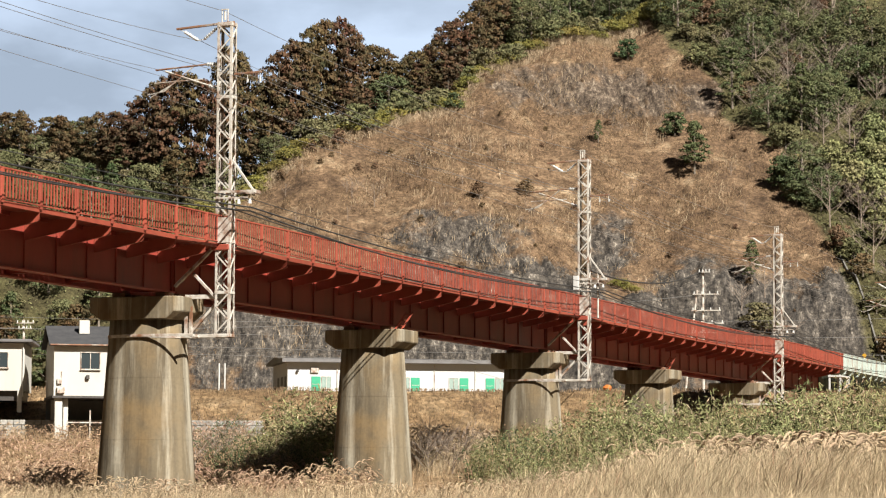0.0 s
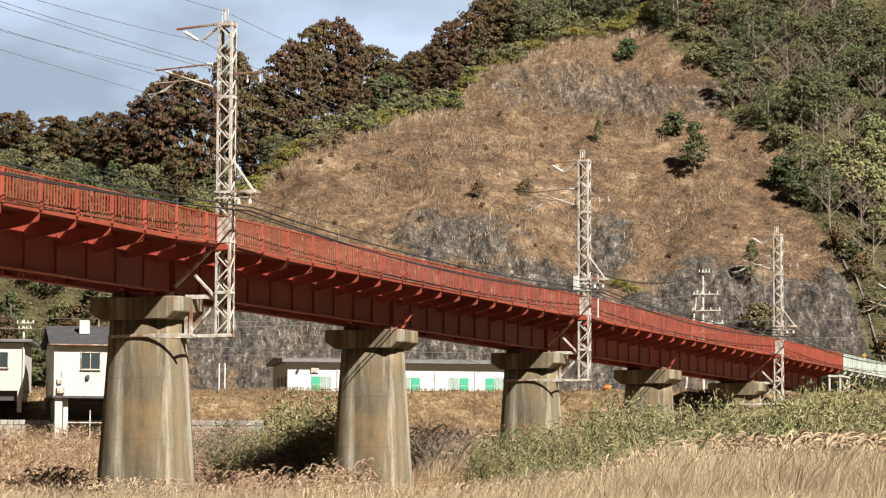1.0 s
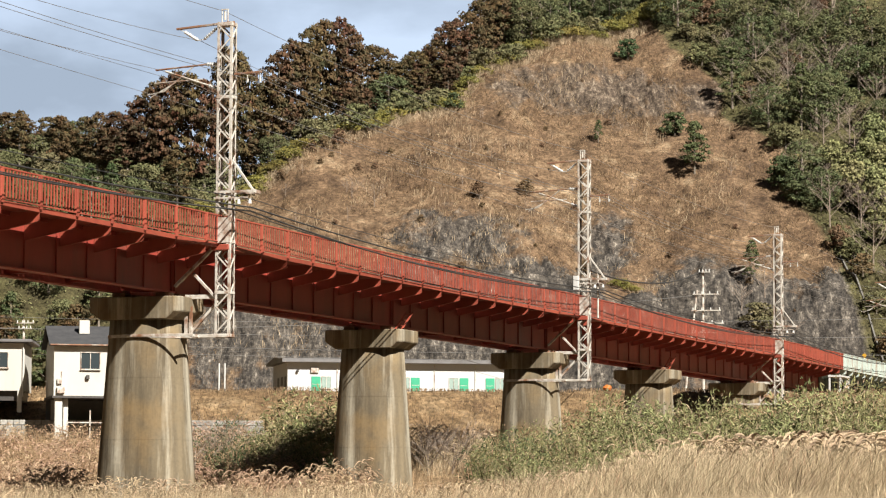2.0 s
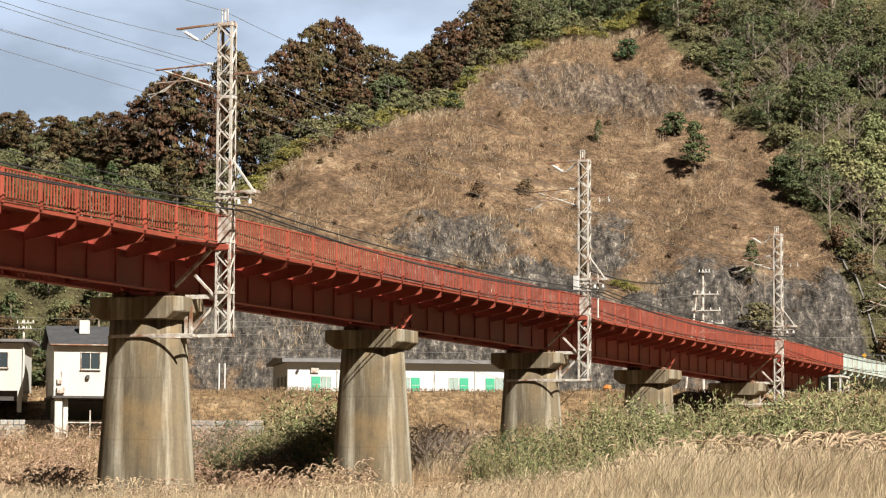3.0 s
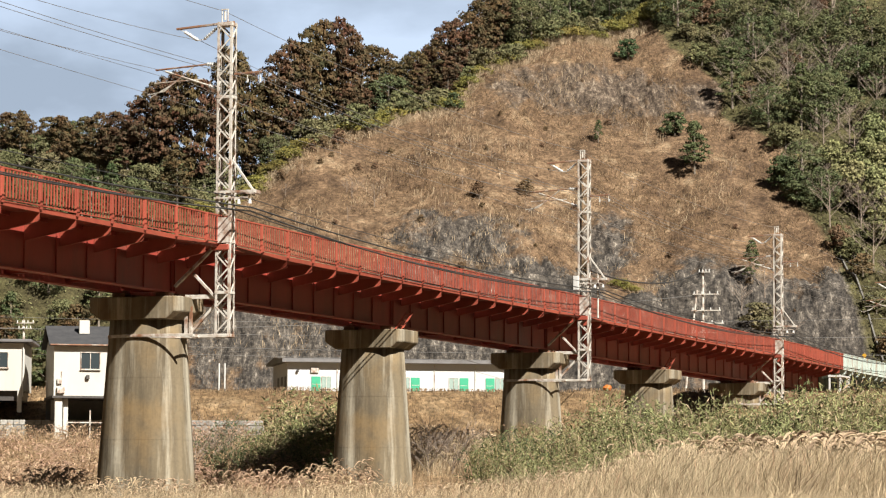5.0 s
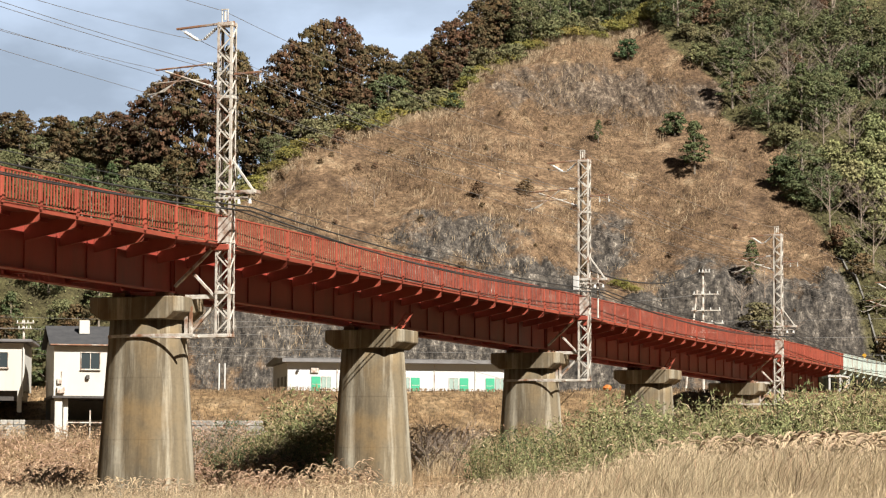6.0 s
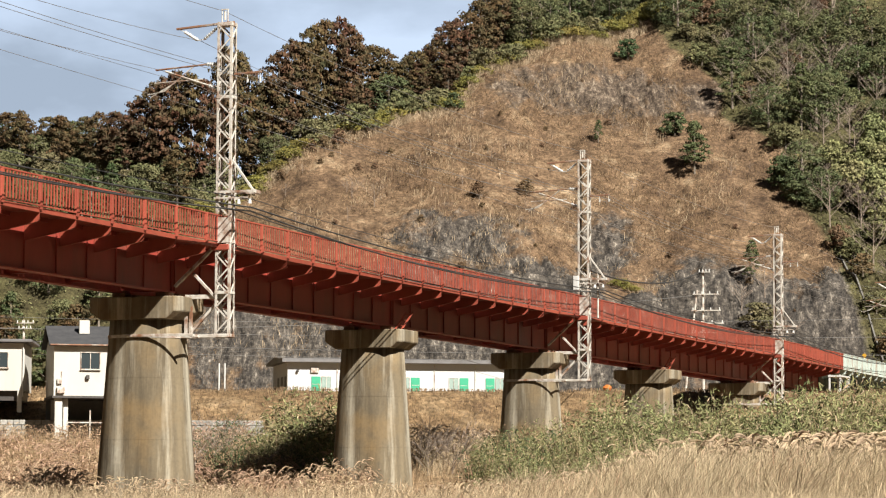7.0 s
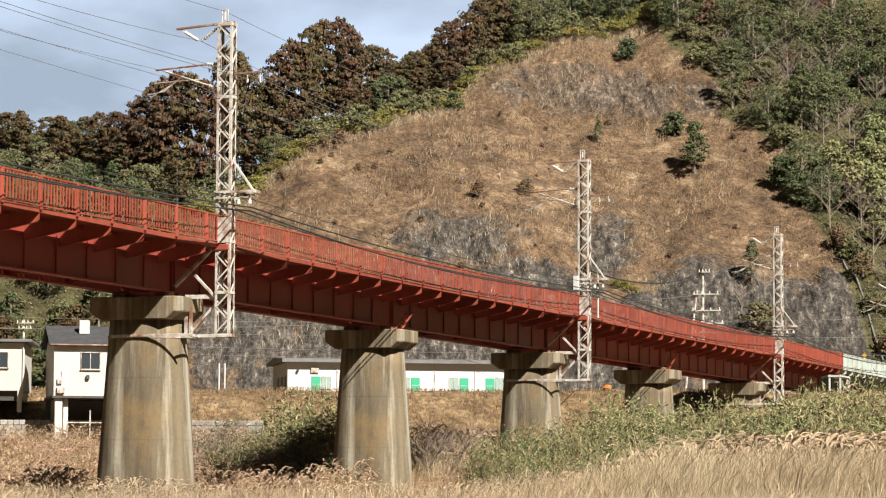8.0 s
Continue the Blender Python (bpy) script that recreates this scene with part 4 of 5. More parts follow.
# ---- vegetation ----
def blades(rs, base, h, w, lean, segs=2, plume=0.0, plume_w=2.3):
    """Tapering grass blades as strips: base (n,3), height, width and lean (n,2)."""
    n = len(base)
    ang = rs.uniform(0, math.pi, n)
    side = np.stack([np.cos(ang), np.sin(ang) * 0.5, np.zeros(n)], -1)
    up = np.array([0, 0, 1.0])
    ln = np.concatenate([lean, np.zeros((n, 1))], 1)
    rows = []
    for t in (0.0, 0.55, 0.86):
        c = base + up * (h * (t - 0.12 * t * t * np.hypot(lean[:, 0], lean[:, 1])))[:, None] + ln * (h * t * t)[:, None]
        ww = w * (1 - 0.35 * t)
        if t == 0.86:
            ww = np.where(rs.rand(n) < plume, w * plume_w, w * 0.6)
        rows += [c - side * ww[:, None] / 2, c + side * ww[:, None] / 2]
    tip = base + up * (h * (1 - 0.12 * np.hypot(lean[:, 0], lean[:, 1])))[:, None] + ln * (h * 1.08)[:, None]
    rows.append(tip)
    v = np.stack(rows, 1).reshape(-1, 3)
    o = (np.arange(n) * 7)[:, None]
    q = np.concatenate([o + np.array([[0, 1, 3, 2]]), o + np.array([[2, 3, 5, 4]])]).tolist()
    tri = (o + np.array([[4, 5, 6]])).tolist()
    return v.tolist(), q + tri


def quads(rs, c, size, up_bias=0.35, aspect=1.0, out=None):
    """Small leaf faces at the points c, turned towards out where it is given."""
    n = len(c)
    nm = rs.normal(size=(n, 3)) + np.array([0, 0, up_bias])
    if out is not None:
        nm = nm * 0.6 + out
    nm /= np.linalg.norm(nm, axis=1)[:, None]
    a = np.cross(nm, rs.normal(size=(n, 3)))
    a /= np.linalg.norm(a, axis=1)[:, None]
    b = np.cross(nm, a)
    s = (size * rs.uniform(0.6, 1.35, n))[:, None]
    k = s * aspect
    if out is not None:
        v = np.stack([c - a * s * 0.55 - b * k * 0.3, c + a * s * 0.55 - b * k * 0.3, c + b * k * 0.6], 1).reshape(-1, 3)
        return v.tolist(), ((np.arange(n) * 3)[:, None] + np.array([[0, 1, 2]])).tolist()
    v = np.stack([c - a * s * 0.5, c + b * k * 0.35 + nm * s * 0.08, c + a * s * 0.5, c - b * k * 0.35 + nm * s * 0.08], 1).reshape(-1, 3)
    f = (np.arange(n) * 4)[:, None] + np.array([[0, 1, 2, 3]])
    return v.tolist(), f.tolist()


def crown_points(rs, kind, h, r, clumps, per):
    pts, outs = [], []
    for i in range(clumps):
        if kind == "cone":
            t = rs.uniform(0, 1) ** 0.85
            z = h * (0.22 + 0.78 * t)
            rad = r * (1 - t) ** 0.55 * rs.uniform(0.55, 1.05)
            sg = np.array([0.16, 0.16, 0.10]) * r
        elif kind == "plume":
            t = rs.uniform(0, 1)
            z = h * (0.30 + 0.70 * t)
            rad = r * math.sqrt(max(0.02, 1 - (2 * t - 0.9) ** 2 * 0.85)) * rs.uniform(0.3, 1.05)
            sg = np.array([0.165, 0.165, 0.12]) * r
        elif kind == "low":
            t = rs.uniform(0, 1)
            z = h * (0.15 + 0.8 * t)
            rad = r * math.sqrt(1 - t * t * 0.9) * rs.uniform(0.2, 1.0)
            sg = np.array([0.17, 0.17, 0.13]) * r
        else:
            u = rs.uniform(-0.9, 1)
            z = h * (0.50 + 0.45 * u)
            rad = r * math.sqrt(max(0.03, 1 - u * u)) * rs.uniform(0.65, 1.08)
            sg = np.array([0.17, 0.17, 0.13]) * r
        a = rs.uniform(0, 6.283)
        c = np.array([math.cos(a) * rad, math.sin(a) * rad, z])
        way = rs.normal(size=(per, 3))
        way /= np.linalg.norm(way, axis=1)[:, None]
        way[:, 2] = np.abs(way[:, 2]) * 1.1 - 0.25
        pts.append(c + way * sg * rs.uniform(1.1, 1.8) * rs.uniform(0.45, 1.2, (per, 1)))
        outs.append(way + 0.35 * c / (np.linalg.norm(c[:2]) + 0.5) * np.array([1, 1, 0]))
    p = np.concatenate(pts)
    p[:, 2] = np.maximum(p[:, 2], 0.05)
    return p, np.concatenate(outs)


def limb_mesh(rs, h, r0, spread, n_limbs, start=0.3, bend=0.25, twigs=0):
    bm = bmesh.new()
    top = Vector((rs.uniform(-0.2, 0.2), rs.uniform(-0.2, 0.2), h * 0.93))
    tube(bm, (0, 0, -0.4), top * 0.5, r0, r0 * 0.7, 7)
    tube(bm, top * 0.5, top, r0 * 0.7, r0 * 0.12, 6)
    for i in range(n_limbs):
        t = start + (0.9 - start) * (i + 0.5) / n_limbs
        a = i * 2.4 + rs.uniform(-0.5, 0.5)
        L = spread * (1.15 - t) * rs.uniform(0.8, 1.3)
        p0 = top * t
        p1 = p0 + Vector((math.cos(a) * L, math.sin(a) * L, L * bend * rs.uniform(0.5, 1.5) + rs.uniform(0, 0.3) * L))
        tube(bm, p0, p1, r0 * 0.42 * (1.1 - t), r0 * 0.10, 5)
        for j in range(twigs):
            q = p0.lerp(p1, rs.uniform(0.3, 0.98))
            b = a + rs.uniform(-1.0, 1.0)
            m = L * rs.uniform(0.25, 0.55)
            q1 = q + Vector((math.cos(b) * m, math.sin(b) * m, m * rs.uniform(0.5, 1.4)))
            tube(bm, q, q1, r0 * 0.11, r0 * 0.04, 4)
            if twigs > 5:
                for _ in range(2):
                    b2 = b + rs.uniform(-0.9, 0.9)
                    q2 = q.lerp(q1, rs.uniform(0.4, 1.0))
                    tube(bm, q2, q2 + Vector((math.cos(b2) * m * 0.5, math.sin(b2) * m * 0.5, m * rs.uniform(0.4, 0.9))), r0 * 0.06, r0 * 0.03, 3)
    return bm


AWAY = pose(0, -300, -60)


def tree_kind(name, seed, kind, h, r, clumps, per, leaf, mat, label, trunk=0.22, limbs=6, start=0.3, category="tree", group="trees on the hillside"):
    """A first tree of a kind; the others are copies of it."""
    rs = np.random.RandomState(seed)
    ob = empty(name, AWAY, label, category, group)
    part("trunk", limb_mesh(rs, h, trunk, r * 1.1, limbs, start), BARK, ob)
    p, out = crown_points(rs, kind, h, r, int(clumps * 1.2), int(per * 1.2))
    v, f = quads(rs, p, leaf * 0.80, 0.35, 1.0, out)
    part("crown", raw_mesh("crown", v, f, mat), mat, ob)
    return ob


def bare_kind(seed, h, spread, limbs, twigs, label):
    rs = np.random.RandomState(seed)
    ob = empty("bare_tree", AWAY, label, "tree", "bare trees on the hillside")
    part("leafless_crown", limb_mesh(rs, h, 0.11, spread, limbs, 0.2, 0.8, twigs), TWIG, ob)
    return ob


KINDS = {
    "cedar": [tree_kind("cedar_tree", 11 + i, "plume", 13.0, 3.0, 80, 30, 0.43, CEDAR, "tall cedar with rust-brown winter foliage", 0.26, 8, 0.35) for i in range(3)],
    "conifer": [tree_kind("conifer_tree", 21 + i, "cone", 9.0, 2.2, 60, 22, 0.35, CEDAR_GREEN, "dark green conifer on the hillside", 0.2, 8) for i in range(2)],
    "broad": [tree_kind("broadleaf_tree", 31 + i, "round", 7.0, 3.1, 74, 26, 0.32, BROAD, "rounded evergreen broadleaf tree", 0.2, 7) for i in range(3)],
    "scrub": [tree_kind("olive_shrub", 41 + i, "low", 3.6, 2.5, 60, 24, 0.34, SCRUB, "olive green scrub bush on the slope", 0.1, 6, 0.15, "shrub", "shrubs on the hillside") for i in range(2)],
    "vine": [tree_kind("vine_thicket", 51 + i, "low", 1.5, 2.4, 50, 18, 0.26, YELLOW_SCRUB, "low yellow-green vine thicket on the ridge", 0.06, 5, 0.1, "thicket", "thickets on the ridge") for i in range(2)],
    "russet": [tree_kind("russet_shrub", 61 + i, "low", 2.6, 1.5, 45, 20, 0.24, RUSSET, "dry russet shrub on the bare slope", 0.07, 6, 0.1, "shrub", "shrubs on the hillside") for i in range(2)],
    "dark": [tree_kind("dark_bush", 71, "low", 3.0, 1.5, 60, 24, 0.26, DARK_LEAF, "dense dark evergreen bush", 0.09, 6, 0.1, "bush", "bushes on the slope")],
    "bamboo": [tree_kind("bamboo_clump", 77 + i, "low", 5.0, 2.6, 70, 26, 0.34, REED_LEAF, "pale yellow-green bamboo grove on the slope", 0.08, 8, 0.1, "bamboo", "bamboo on the hillside") for i in range(2)],
    "pine": [tree_kind("young_pine", 75, "cone", 6.4, 2.0, 70, 28, 0.30, CEDAR_GREEN, "young green pine alone on the bare slope", 0.13, 9, 0.2)],
    "bare": [bare_kind(81, 7.0, 3.2, 15, 8, "leafless pale grey tree among evergreens"), bare_kind(82, 5.5, 2.6, 14, 8, "leafless brown scrub tree")],
    "twiggy": [bare_kind(83, 5.5, 2.8, 11, 5, "small leafless brown shrub on the dry slope")],
}
SWAYING = []
used_first = set()


def plant(kind, x, y, s=1.0, sway=0.0, rs=random, sink=0.15, wide=1.0):
    first = rs.choice(KINDS[kind])
    m = pose(x, y, float(height(x, y)) - sink, 0, 0, rs.uniform(0, 360)) @ Matrix.Diagonal((s * wide, s * wide, s, 1))
    if first.name not in used_first:
        used_first.add(first.name)
        ob = first
    else:
        ob = copy_thing(first, Matrix())
    ob.matrix_basis = m
    if sway:
        SWAYING.append((ob, sway))
    return ob


def woodland():
    rs = random.Random(9)
    # upper wood behind the crest of the bare slope
    x = -66.0
    while x < 66:
        yc = float(interp(x, CREST))
        for row in range(5):
            y = yc + 2.5 + row * 4.6 + rs.uniform(-1.4, 1.4)
            xx = x + rs.uniform(-1.5, 1.5)
            sky = row in (1, 2, 3) and xx < 14
            if xx > 40 and y > 452:
                continue
            if row == 0:
                kind = rs.choice(("scrub", "vine", "broad", "scrub"))
            elif xx < -30:
                kind = rs.choice(("cedar", "cedar", "broad", "conifer", "cedar", "scrub"))
            elif xx < 14:
                kind = rs.choice(("cedar", "cedar", "cedar", "broad"))
            else:
                kind = rs.choice(("conifer", "broad", "broad", "scrub", "bare", "conifer"))
            s = rs.uniform(0.75, 1.1)
            if kind == "cedar":
                s = rs.uniform(0.42, 0.65) if xx > -36 else rs.uniform(0.5, 0.72)
            plant(kind, xx, y, s, 0.8 if sky and kind != "scrub" else 0, rs)
        x += 3.9
    # tall cedars that stand over the skyline: x, y and the height of the top
    for x, y, top in ((-59.3, 369.0, 51.1), (-57.1, 366.0, 50.9), (-51.8, 366.8, 50.4), (-48.7, 368.7, 50.5), (-46.8, 367.7, 50.9), (-44.3, 366.6, 50.9), (-42.6, 366.4, 50.5),
                      (-40.9, 366.0, 52.5), (-39.5, 367.7, 54.6), (-37.9, 365.3, 55.1), (-36.0, 365.9, 56.0), (-33.9, 364.4, 55.4), (-32.0, 364.0, 54.5), (-29.6, 367.9, 59.3),
                      (-28.1, 368.2, 59.0), (-27.4, 370.8, 58.0), (-25.0, 372.7, 55.1), (-23.9, 370.6, 55.6), (-22.5, 371.8, 59.7), (-21.3, 374.8, 61.7), (-19.8, 374.2, 61.3),
                      (-18.4, 376.5, 63.9), (-16.8, 379.1, 65.3), (-14.8, 380.0, 65.7), (-13.5, 379.8, 64.8), (-11.7, 388.7, 63.0), (-10.4, 390.2, 63.8), (-8.9, 389.9, 63.3),
                      (-6.7, 385.0, 60.6), (-5.3, 386.6, 61.8), (-3.7, 386.4, 62.5), (-2.3, 388.0, 63.2), (-1.0, 387.6, 64.3), (0.6, 388.4, 66.9), (1.8, 390.6, 67.7),
                      (3.6, 393.0, 69.1), (5.1, 396.8, 71.6), (6.9, 399.9, 73.8), (8.9, 402.0, 75.4), (11.1, 404.1, 76.7)):
        tall = (top - float(height(x, y))) / 12.6
        plant("cedar", x, y, tall, 0.9, rs, wide=min(1.0, 0.95 / tall))
    # wooded face to the north-east of the cut
    for y in np.arange(333, 440, 3.7):
        edge = float(interp(y, CUT_EDGE))
        xx = edge + 2.2
        while xx < edge + 34 and xx < 67:
            k = rs.choice(("broad", "broad", "bare", "scrub", "russet", "bare", "conifer", "scrub", "broad", "bare"))
            if y < 372 and xx > edge + 4:
                k = rs.choice(("bamboo", "bamboo", "scrub", "bare"))
            elif y < 352:
                k = rs.choice(("scrub", "russet", "bare", "scrub"))
            plant(k, xx + rs.uniform(-1.4, 1.4), y + rs.uniform(-1.5, 1.5), rs.uniform(0.7, 1.1) * (1.5 if k == "russet" else 1), 0, rs)
            xx += rs.uniform(2.9, 4.2)
    # wooded face behind the houses
    for y in np.arange(326, 360, 3.8):
        xx = -66.0
        while xx < -33:
            k = rs.choice(("broad", "scrub", "conifer", "cedar", "scrub", "broad"))
            plant(k, xx + rs.uniform(-1.4, 1.4), y + rs.uniform(-1.5, 1.5), rs.uniform(0.6, 0.95), 0, rs)
            xx += rs.uniform(3.4, 5.0)
    # fringe of vines and shrubs on the edge of the cut
    for i in range(120):
        x = -34 + i * 0.62
        y = float(interp(x, CREST)) + rs.uniform(-1.0, 3.2)
        if x < 40:
            plant("vine" if rs.random() < 0.85 else "scrub", x, y + 0.6, rs.uniform(0.7, 1.15), 0, rs)
    # single plants on the bare slope
    for kind, x, y, s in (("dark", 1.3, 380, 0.95), ("pine", 33.8, 365.6, 1.1), ("dark", 32, 376, 1.25), ("conifer", 21.3, 373, 0.36), ("dark", 26.9, 396, 1.15), ("russet", -17.9, 368, 0.75),
                          ("russet", -16.4, 369, 0.7), ("russet", -14.5, 370.5, 0.9), ("dark", 45.5, 362, 1.7), ("dark", 46.5, 358, 1.5), ("bare", 37, 338, 0.7), ("scrub", 39, 336, 1.0), ("bare", 40, 339, 0.7),
                          ("conifer", 38.5, 340, 0.6), ("dark", 44, 333, 1.3), ("bare", 42, 335, 0.8), ("russet", -21.5, 364, 0.6), ("russet", 4.5, 357, 0.9), ("bare", -12, 358, 0.55),
                          ("bare", -9, 356, 0.5), ("russet", 11, 360, 0.9), ("russet", 18, 345, 0.8), ("vine", 22.3, 344, 0.7), ("vine", 23.8, 343, 0.6), ("bamboo", 54, 358, 1.3), ("bamboo", 57, 356, 1.2), ("bare", 52, 396, 1.5), ("bare", 54.5, 399, 1.3), ("bare", 58, 404, 1.5), ("bare", 49.5, 380, 1.1), ("bare", 55, 386, 1.2)):
        plant(kind, x, y, s, 0.7 if kind == "pine" else 0, rs)
    # low shrubs dotted over the bare slope
    for i in range(170):
        x, y = rs.uniform(-30, 46), rs.uniform(337, 402)
        if y < float(interp(x, CREST)) - 2 and x < float(interp(y, CUT_EDGE)) - 2:
            plant(rs.choice(("russet", "twiggy", "twiggy")), x, y, rs.uniform(0.16, 0.42), 0, rs)
    # distant ridge
    for i in range(64):
        x = -168 + i * 1.75 + rs.uniform(-1, 1)
        plant(rs.choice(("broad", "broad", "conifer", "scrub")), x, 884 + rs.uniform(-22, 10), rs.uniform(0.8, 1.3), 0, rs)


woodland()


def slope_grass():
    """Dry tufts over the whole cut slope."""
    rs = np.random.RandomState(5)
    n = 105000
    x = rs.uniform(-34, 53, n)
    y = rs.uniform(330, 405, n)
    keep = (y < interp(x, CREST) + 1) & (x < interp(y, CUT_EDGE) + 1) & (ripple(x, y, 1.6, 8) + ripple(x, y, 5, 9) > -0.75)
    keep &= rock_at(x, y) + 0.35 * ripple(x, y, 1.7, 13) < 0.55
    x, y = x[keep], y[keep]
    z = height(x, y)
    n = len(x)
    h = rs.uniform(0.2, 0.75, n) * (0.8 + 0.35 * ripple(x, y, 3, 10))
    lean = rs.normal(size=(n, 2)) * 0.6 + np.array([0.05, -0.3])
    v, f = blades(rs, np.stack([x, y, z - 0.05], -1), np.maximum(h, 0.15), rs.uniform(0.025, 0.075, n), lean, plume=0.3, plume_w=1.3)
    tagged(new("dry_slope_grass", raw_mesh("dry_slope_grass", v, f, HILL_STRAW)), "dry straw-coloured tufts all over the cut slope", "grass", kind="stuff")


slope_grass()


def crest_grass():
    """Pale taller grass along the rim of the cut and in loose drifts below it."""
    rs = np.random.RandomState(15)
    n = 26000
    x = rs.uniform(-26, 40, n)
    yc = interp(x, CREST)
    y = yc - np.where(rs.rand(n) < 0.38, rs.uniform(-0.5, 2.6, n), rs.uniform(0, 62, n))
    drift = (fbm(x, y, 9.0, 51, 3) > 0.22) | (y > yc - 2.7)
    keep = drift & (y > 334) & (x < interp(y, CUT_EDGE) - 0.5) & (rock_at(x, y) < 0.75)
    x, y = x[keep], y[keep]
    n = len(x)
    v, f = blades(rs, np.stack([x, y, height(x, y) - 0.05], -1), rs.uniform(0.4, 1.25, n), rs.uniform(0.03, 0.07, n), rs.normal(size=(n, 2)) * 0.4 + np.array([0.1, -0.2]), plume=0.3, plume_w=1.3)
    tagged(new("crest_grass", raw_mesh("crest_grass", v, f, STRAW)), "pale straw grass along the rim of the slope", "grass", kind="stuff")


crest_grass()


def undergrowth():
    """Low leaves and litter over the wooded ground."""
    rs = np.random.RandomState(7)
    n = 75000
    x, y = rs.uniform(-66, 68, n), rs.uniform(326, 440, n)
    wood = (y > interp(x, CREST) + 0.5) | (x > interp(y, CUT_EDGE) + 0.8) | (x < -33)
    x, y = x[wood], y[wood]
    c = np.stack([x, y, height(x, y) + rs.uniform(0, 0.7, len(x)) ** 2], -1)
    v, f = quads(rs, c, 0.34, 0.8)
    tagged(new("undergrowth", raw_mesh("undergrowth", v, f, SCRUB)), "low olive undergrowth and litter between the trees", "undergrowth", kind="stuff")


undergrowth()


def field_grass():
    rs = np.random.RandomState(6)

    def sheet(name, mat, n, xa, xb, ya, yb, hfun, w, lean0, plume, label):
        y = rs.uniform(ya, yb, n)
        x = rs.uniform(0, 1, n) * (xb(y) - xa(y)) + xa(y)
        z = height(x, y)
        h = hfun(x, y) * rs.uniform(0.62, 1.08, n)
        lean = rs.normal(size=(n, 2)) * 0.27 + np.array(lean0)
        v, f = blades(rs, np.stack([x, y, z - 0.03], -1), h, w * rs.uniform(0.6, 1.5, n), lean, plume=plume)
        tagged(new(name, raw_mesh(name, v, f, mat)), label, "grass", kind="stuff")
    half = 0.185
    sheet("dry_meadow_grass", STRAW, 42000, lambda y: -half * y, lambda y: half * y, 26, 72, lambda x, y: 1.42 + 0.10 * ripple(x, y, 1.6, 20) + 0.003 * (y - 24), 0.0048,
          (0.14, 0.0), 0.25, "pale dry meadow grass in front of the bridge")
    sheet("tall_pampas_grass", STRAW, 46000, lambda y: 0.01 * y, lambda y: half * y, 72, 104,
          lambda x, y: 1.42 + 1.2 * smooth01(x / y, 0.03, 0.09) + 0.5 * ripple(x, y, 0.8, 21), 0.0062, (0.22, 0.0), 0.35, "tall pale pampas grass with dry plumes")
    sheet("brown_grass_mix", WEED, 13000, lambda y: 0.0 * y, lambda y: half * y, 74, 106,
          lambda x, y: 1.30 + 1.15 * smooth01(x / y, 0.03, 0.09) + 0.5 * ripple(x, y, 1.1, 27), 0.009, (0.22, 0.0), 0.4, "brown dry stems among the tall pale grass")
    sheet("brown_weed_patch", WEED, 26000, lambda y: -half * y, lambda y: 0.05 * y, 98, 182, lambda x, y: 0.8 + 0.35 * ripple(x, y, 1.8, 22), 0.010,
          (0.12, 0.0), 0.5, "brown dry weeds between the piers and the bank")
    sheet("bank_grass", HILL_STRAW, 16000, lambda y: -half * y, lambda y: half * y, 183.8, 193.5, lambda x, y: 0.28 + 0.1 * ripple(x, y, 1.5, 23), 0.035,
          (0.0, -0.1), 0.2, "short dry turf on the embankment")


field_grass()


def cane_kind(seed, h, r, stems, leaves, mat, label, name="cane_bush", leaf=0.34):
    """Upright stems with lance leaves along them."""
    rs = np.random.RandomState(seed)
    ob = empty(name, AWAY, label, "bush", "bushes by the piers")
    n = stems
    a, q = rs.uniform(0, 6.283, n), np.sqrt(rs.uniform(0, 1, n)) * r
    base = np.stack([np.cos(a) * q, np.sin(a) * q, np.zeros(n) - 0.2], -1)
    hh = h * rs.uniform(0.45, 1.12, n) * (1.05 - 0.3 * (q / r) ** 2)
    lean = rs.normal(size=(n, 2)) * 0.10 + base[:, :2] / r * 0.12 + np.array([0.03, 0])
    v, f = blades(rs, base, hh, np.full(n, 0.03), lean)
    tagged(part("stalk_clump", raw_mesh("stalk_clump", v, f, WEED), WEED, ob), kind="stuff")
    t = rs.uniform(0.28, 1.02, (n, leaves)) ** 0.7
    up = hh[:, None] * t
    c = np.stack([base[:, 0:1] + lean[:, 0:1] * up * t, base[:, 1:2] + lean[:, 1:2] * up * t, up - 0.2], -1).reshape(-1, 3)
    c = c + rs.normal(size=c.shape) * np.array([0.17, 0.17, 0.08])
    dry = rs.rand(len(c)) < 0.13
    v, f = quads(rs, c[~dry], leaf, 0.5, 0.34)
    part("foliage", raw_mesh("foliage", v, f, mat), mat, ob)
    v, f = quads(rs, c[dry], leaf * 1.15, 0.9, 0.30)
    part("dry_foliage", raw_mesh("dry_foliage", v, f, STRAW if mat is REED_LEAF else WEED), None, ob, "withered straw-coloured leaves")
    return ob


KINDS["cane"] = [cane_kind(91 + i, 4.6, 1.5, 80, 28, REED_LEAF, "tall green cane thicket swaying by the piers") for i in range(3)]
KINDS["evergreen"] = [cane_kind(95, 3.0, 1.3, 45, 26, DARK_LEAF, "dark evergreen bush at the foot of a pier", "evergreen_bush", 0.22)]
KINDS["brush"] = [bare_kind(97, 2.2, 2.6, 16, 9, "pile of dark leafless brushwood in the grass")]


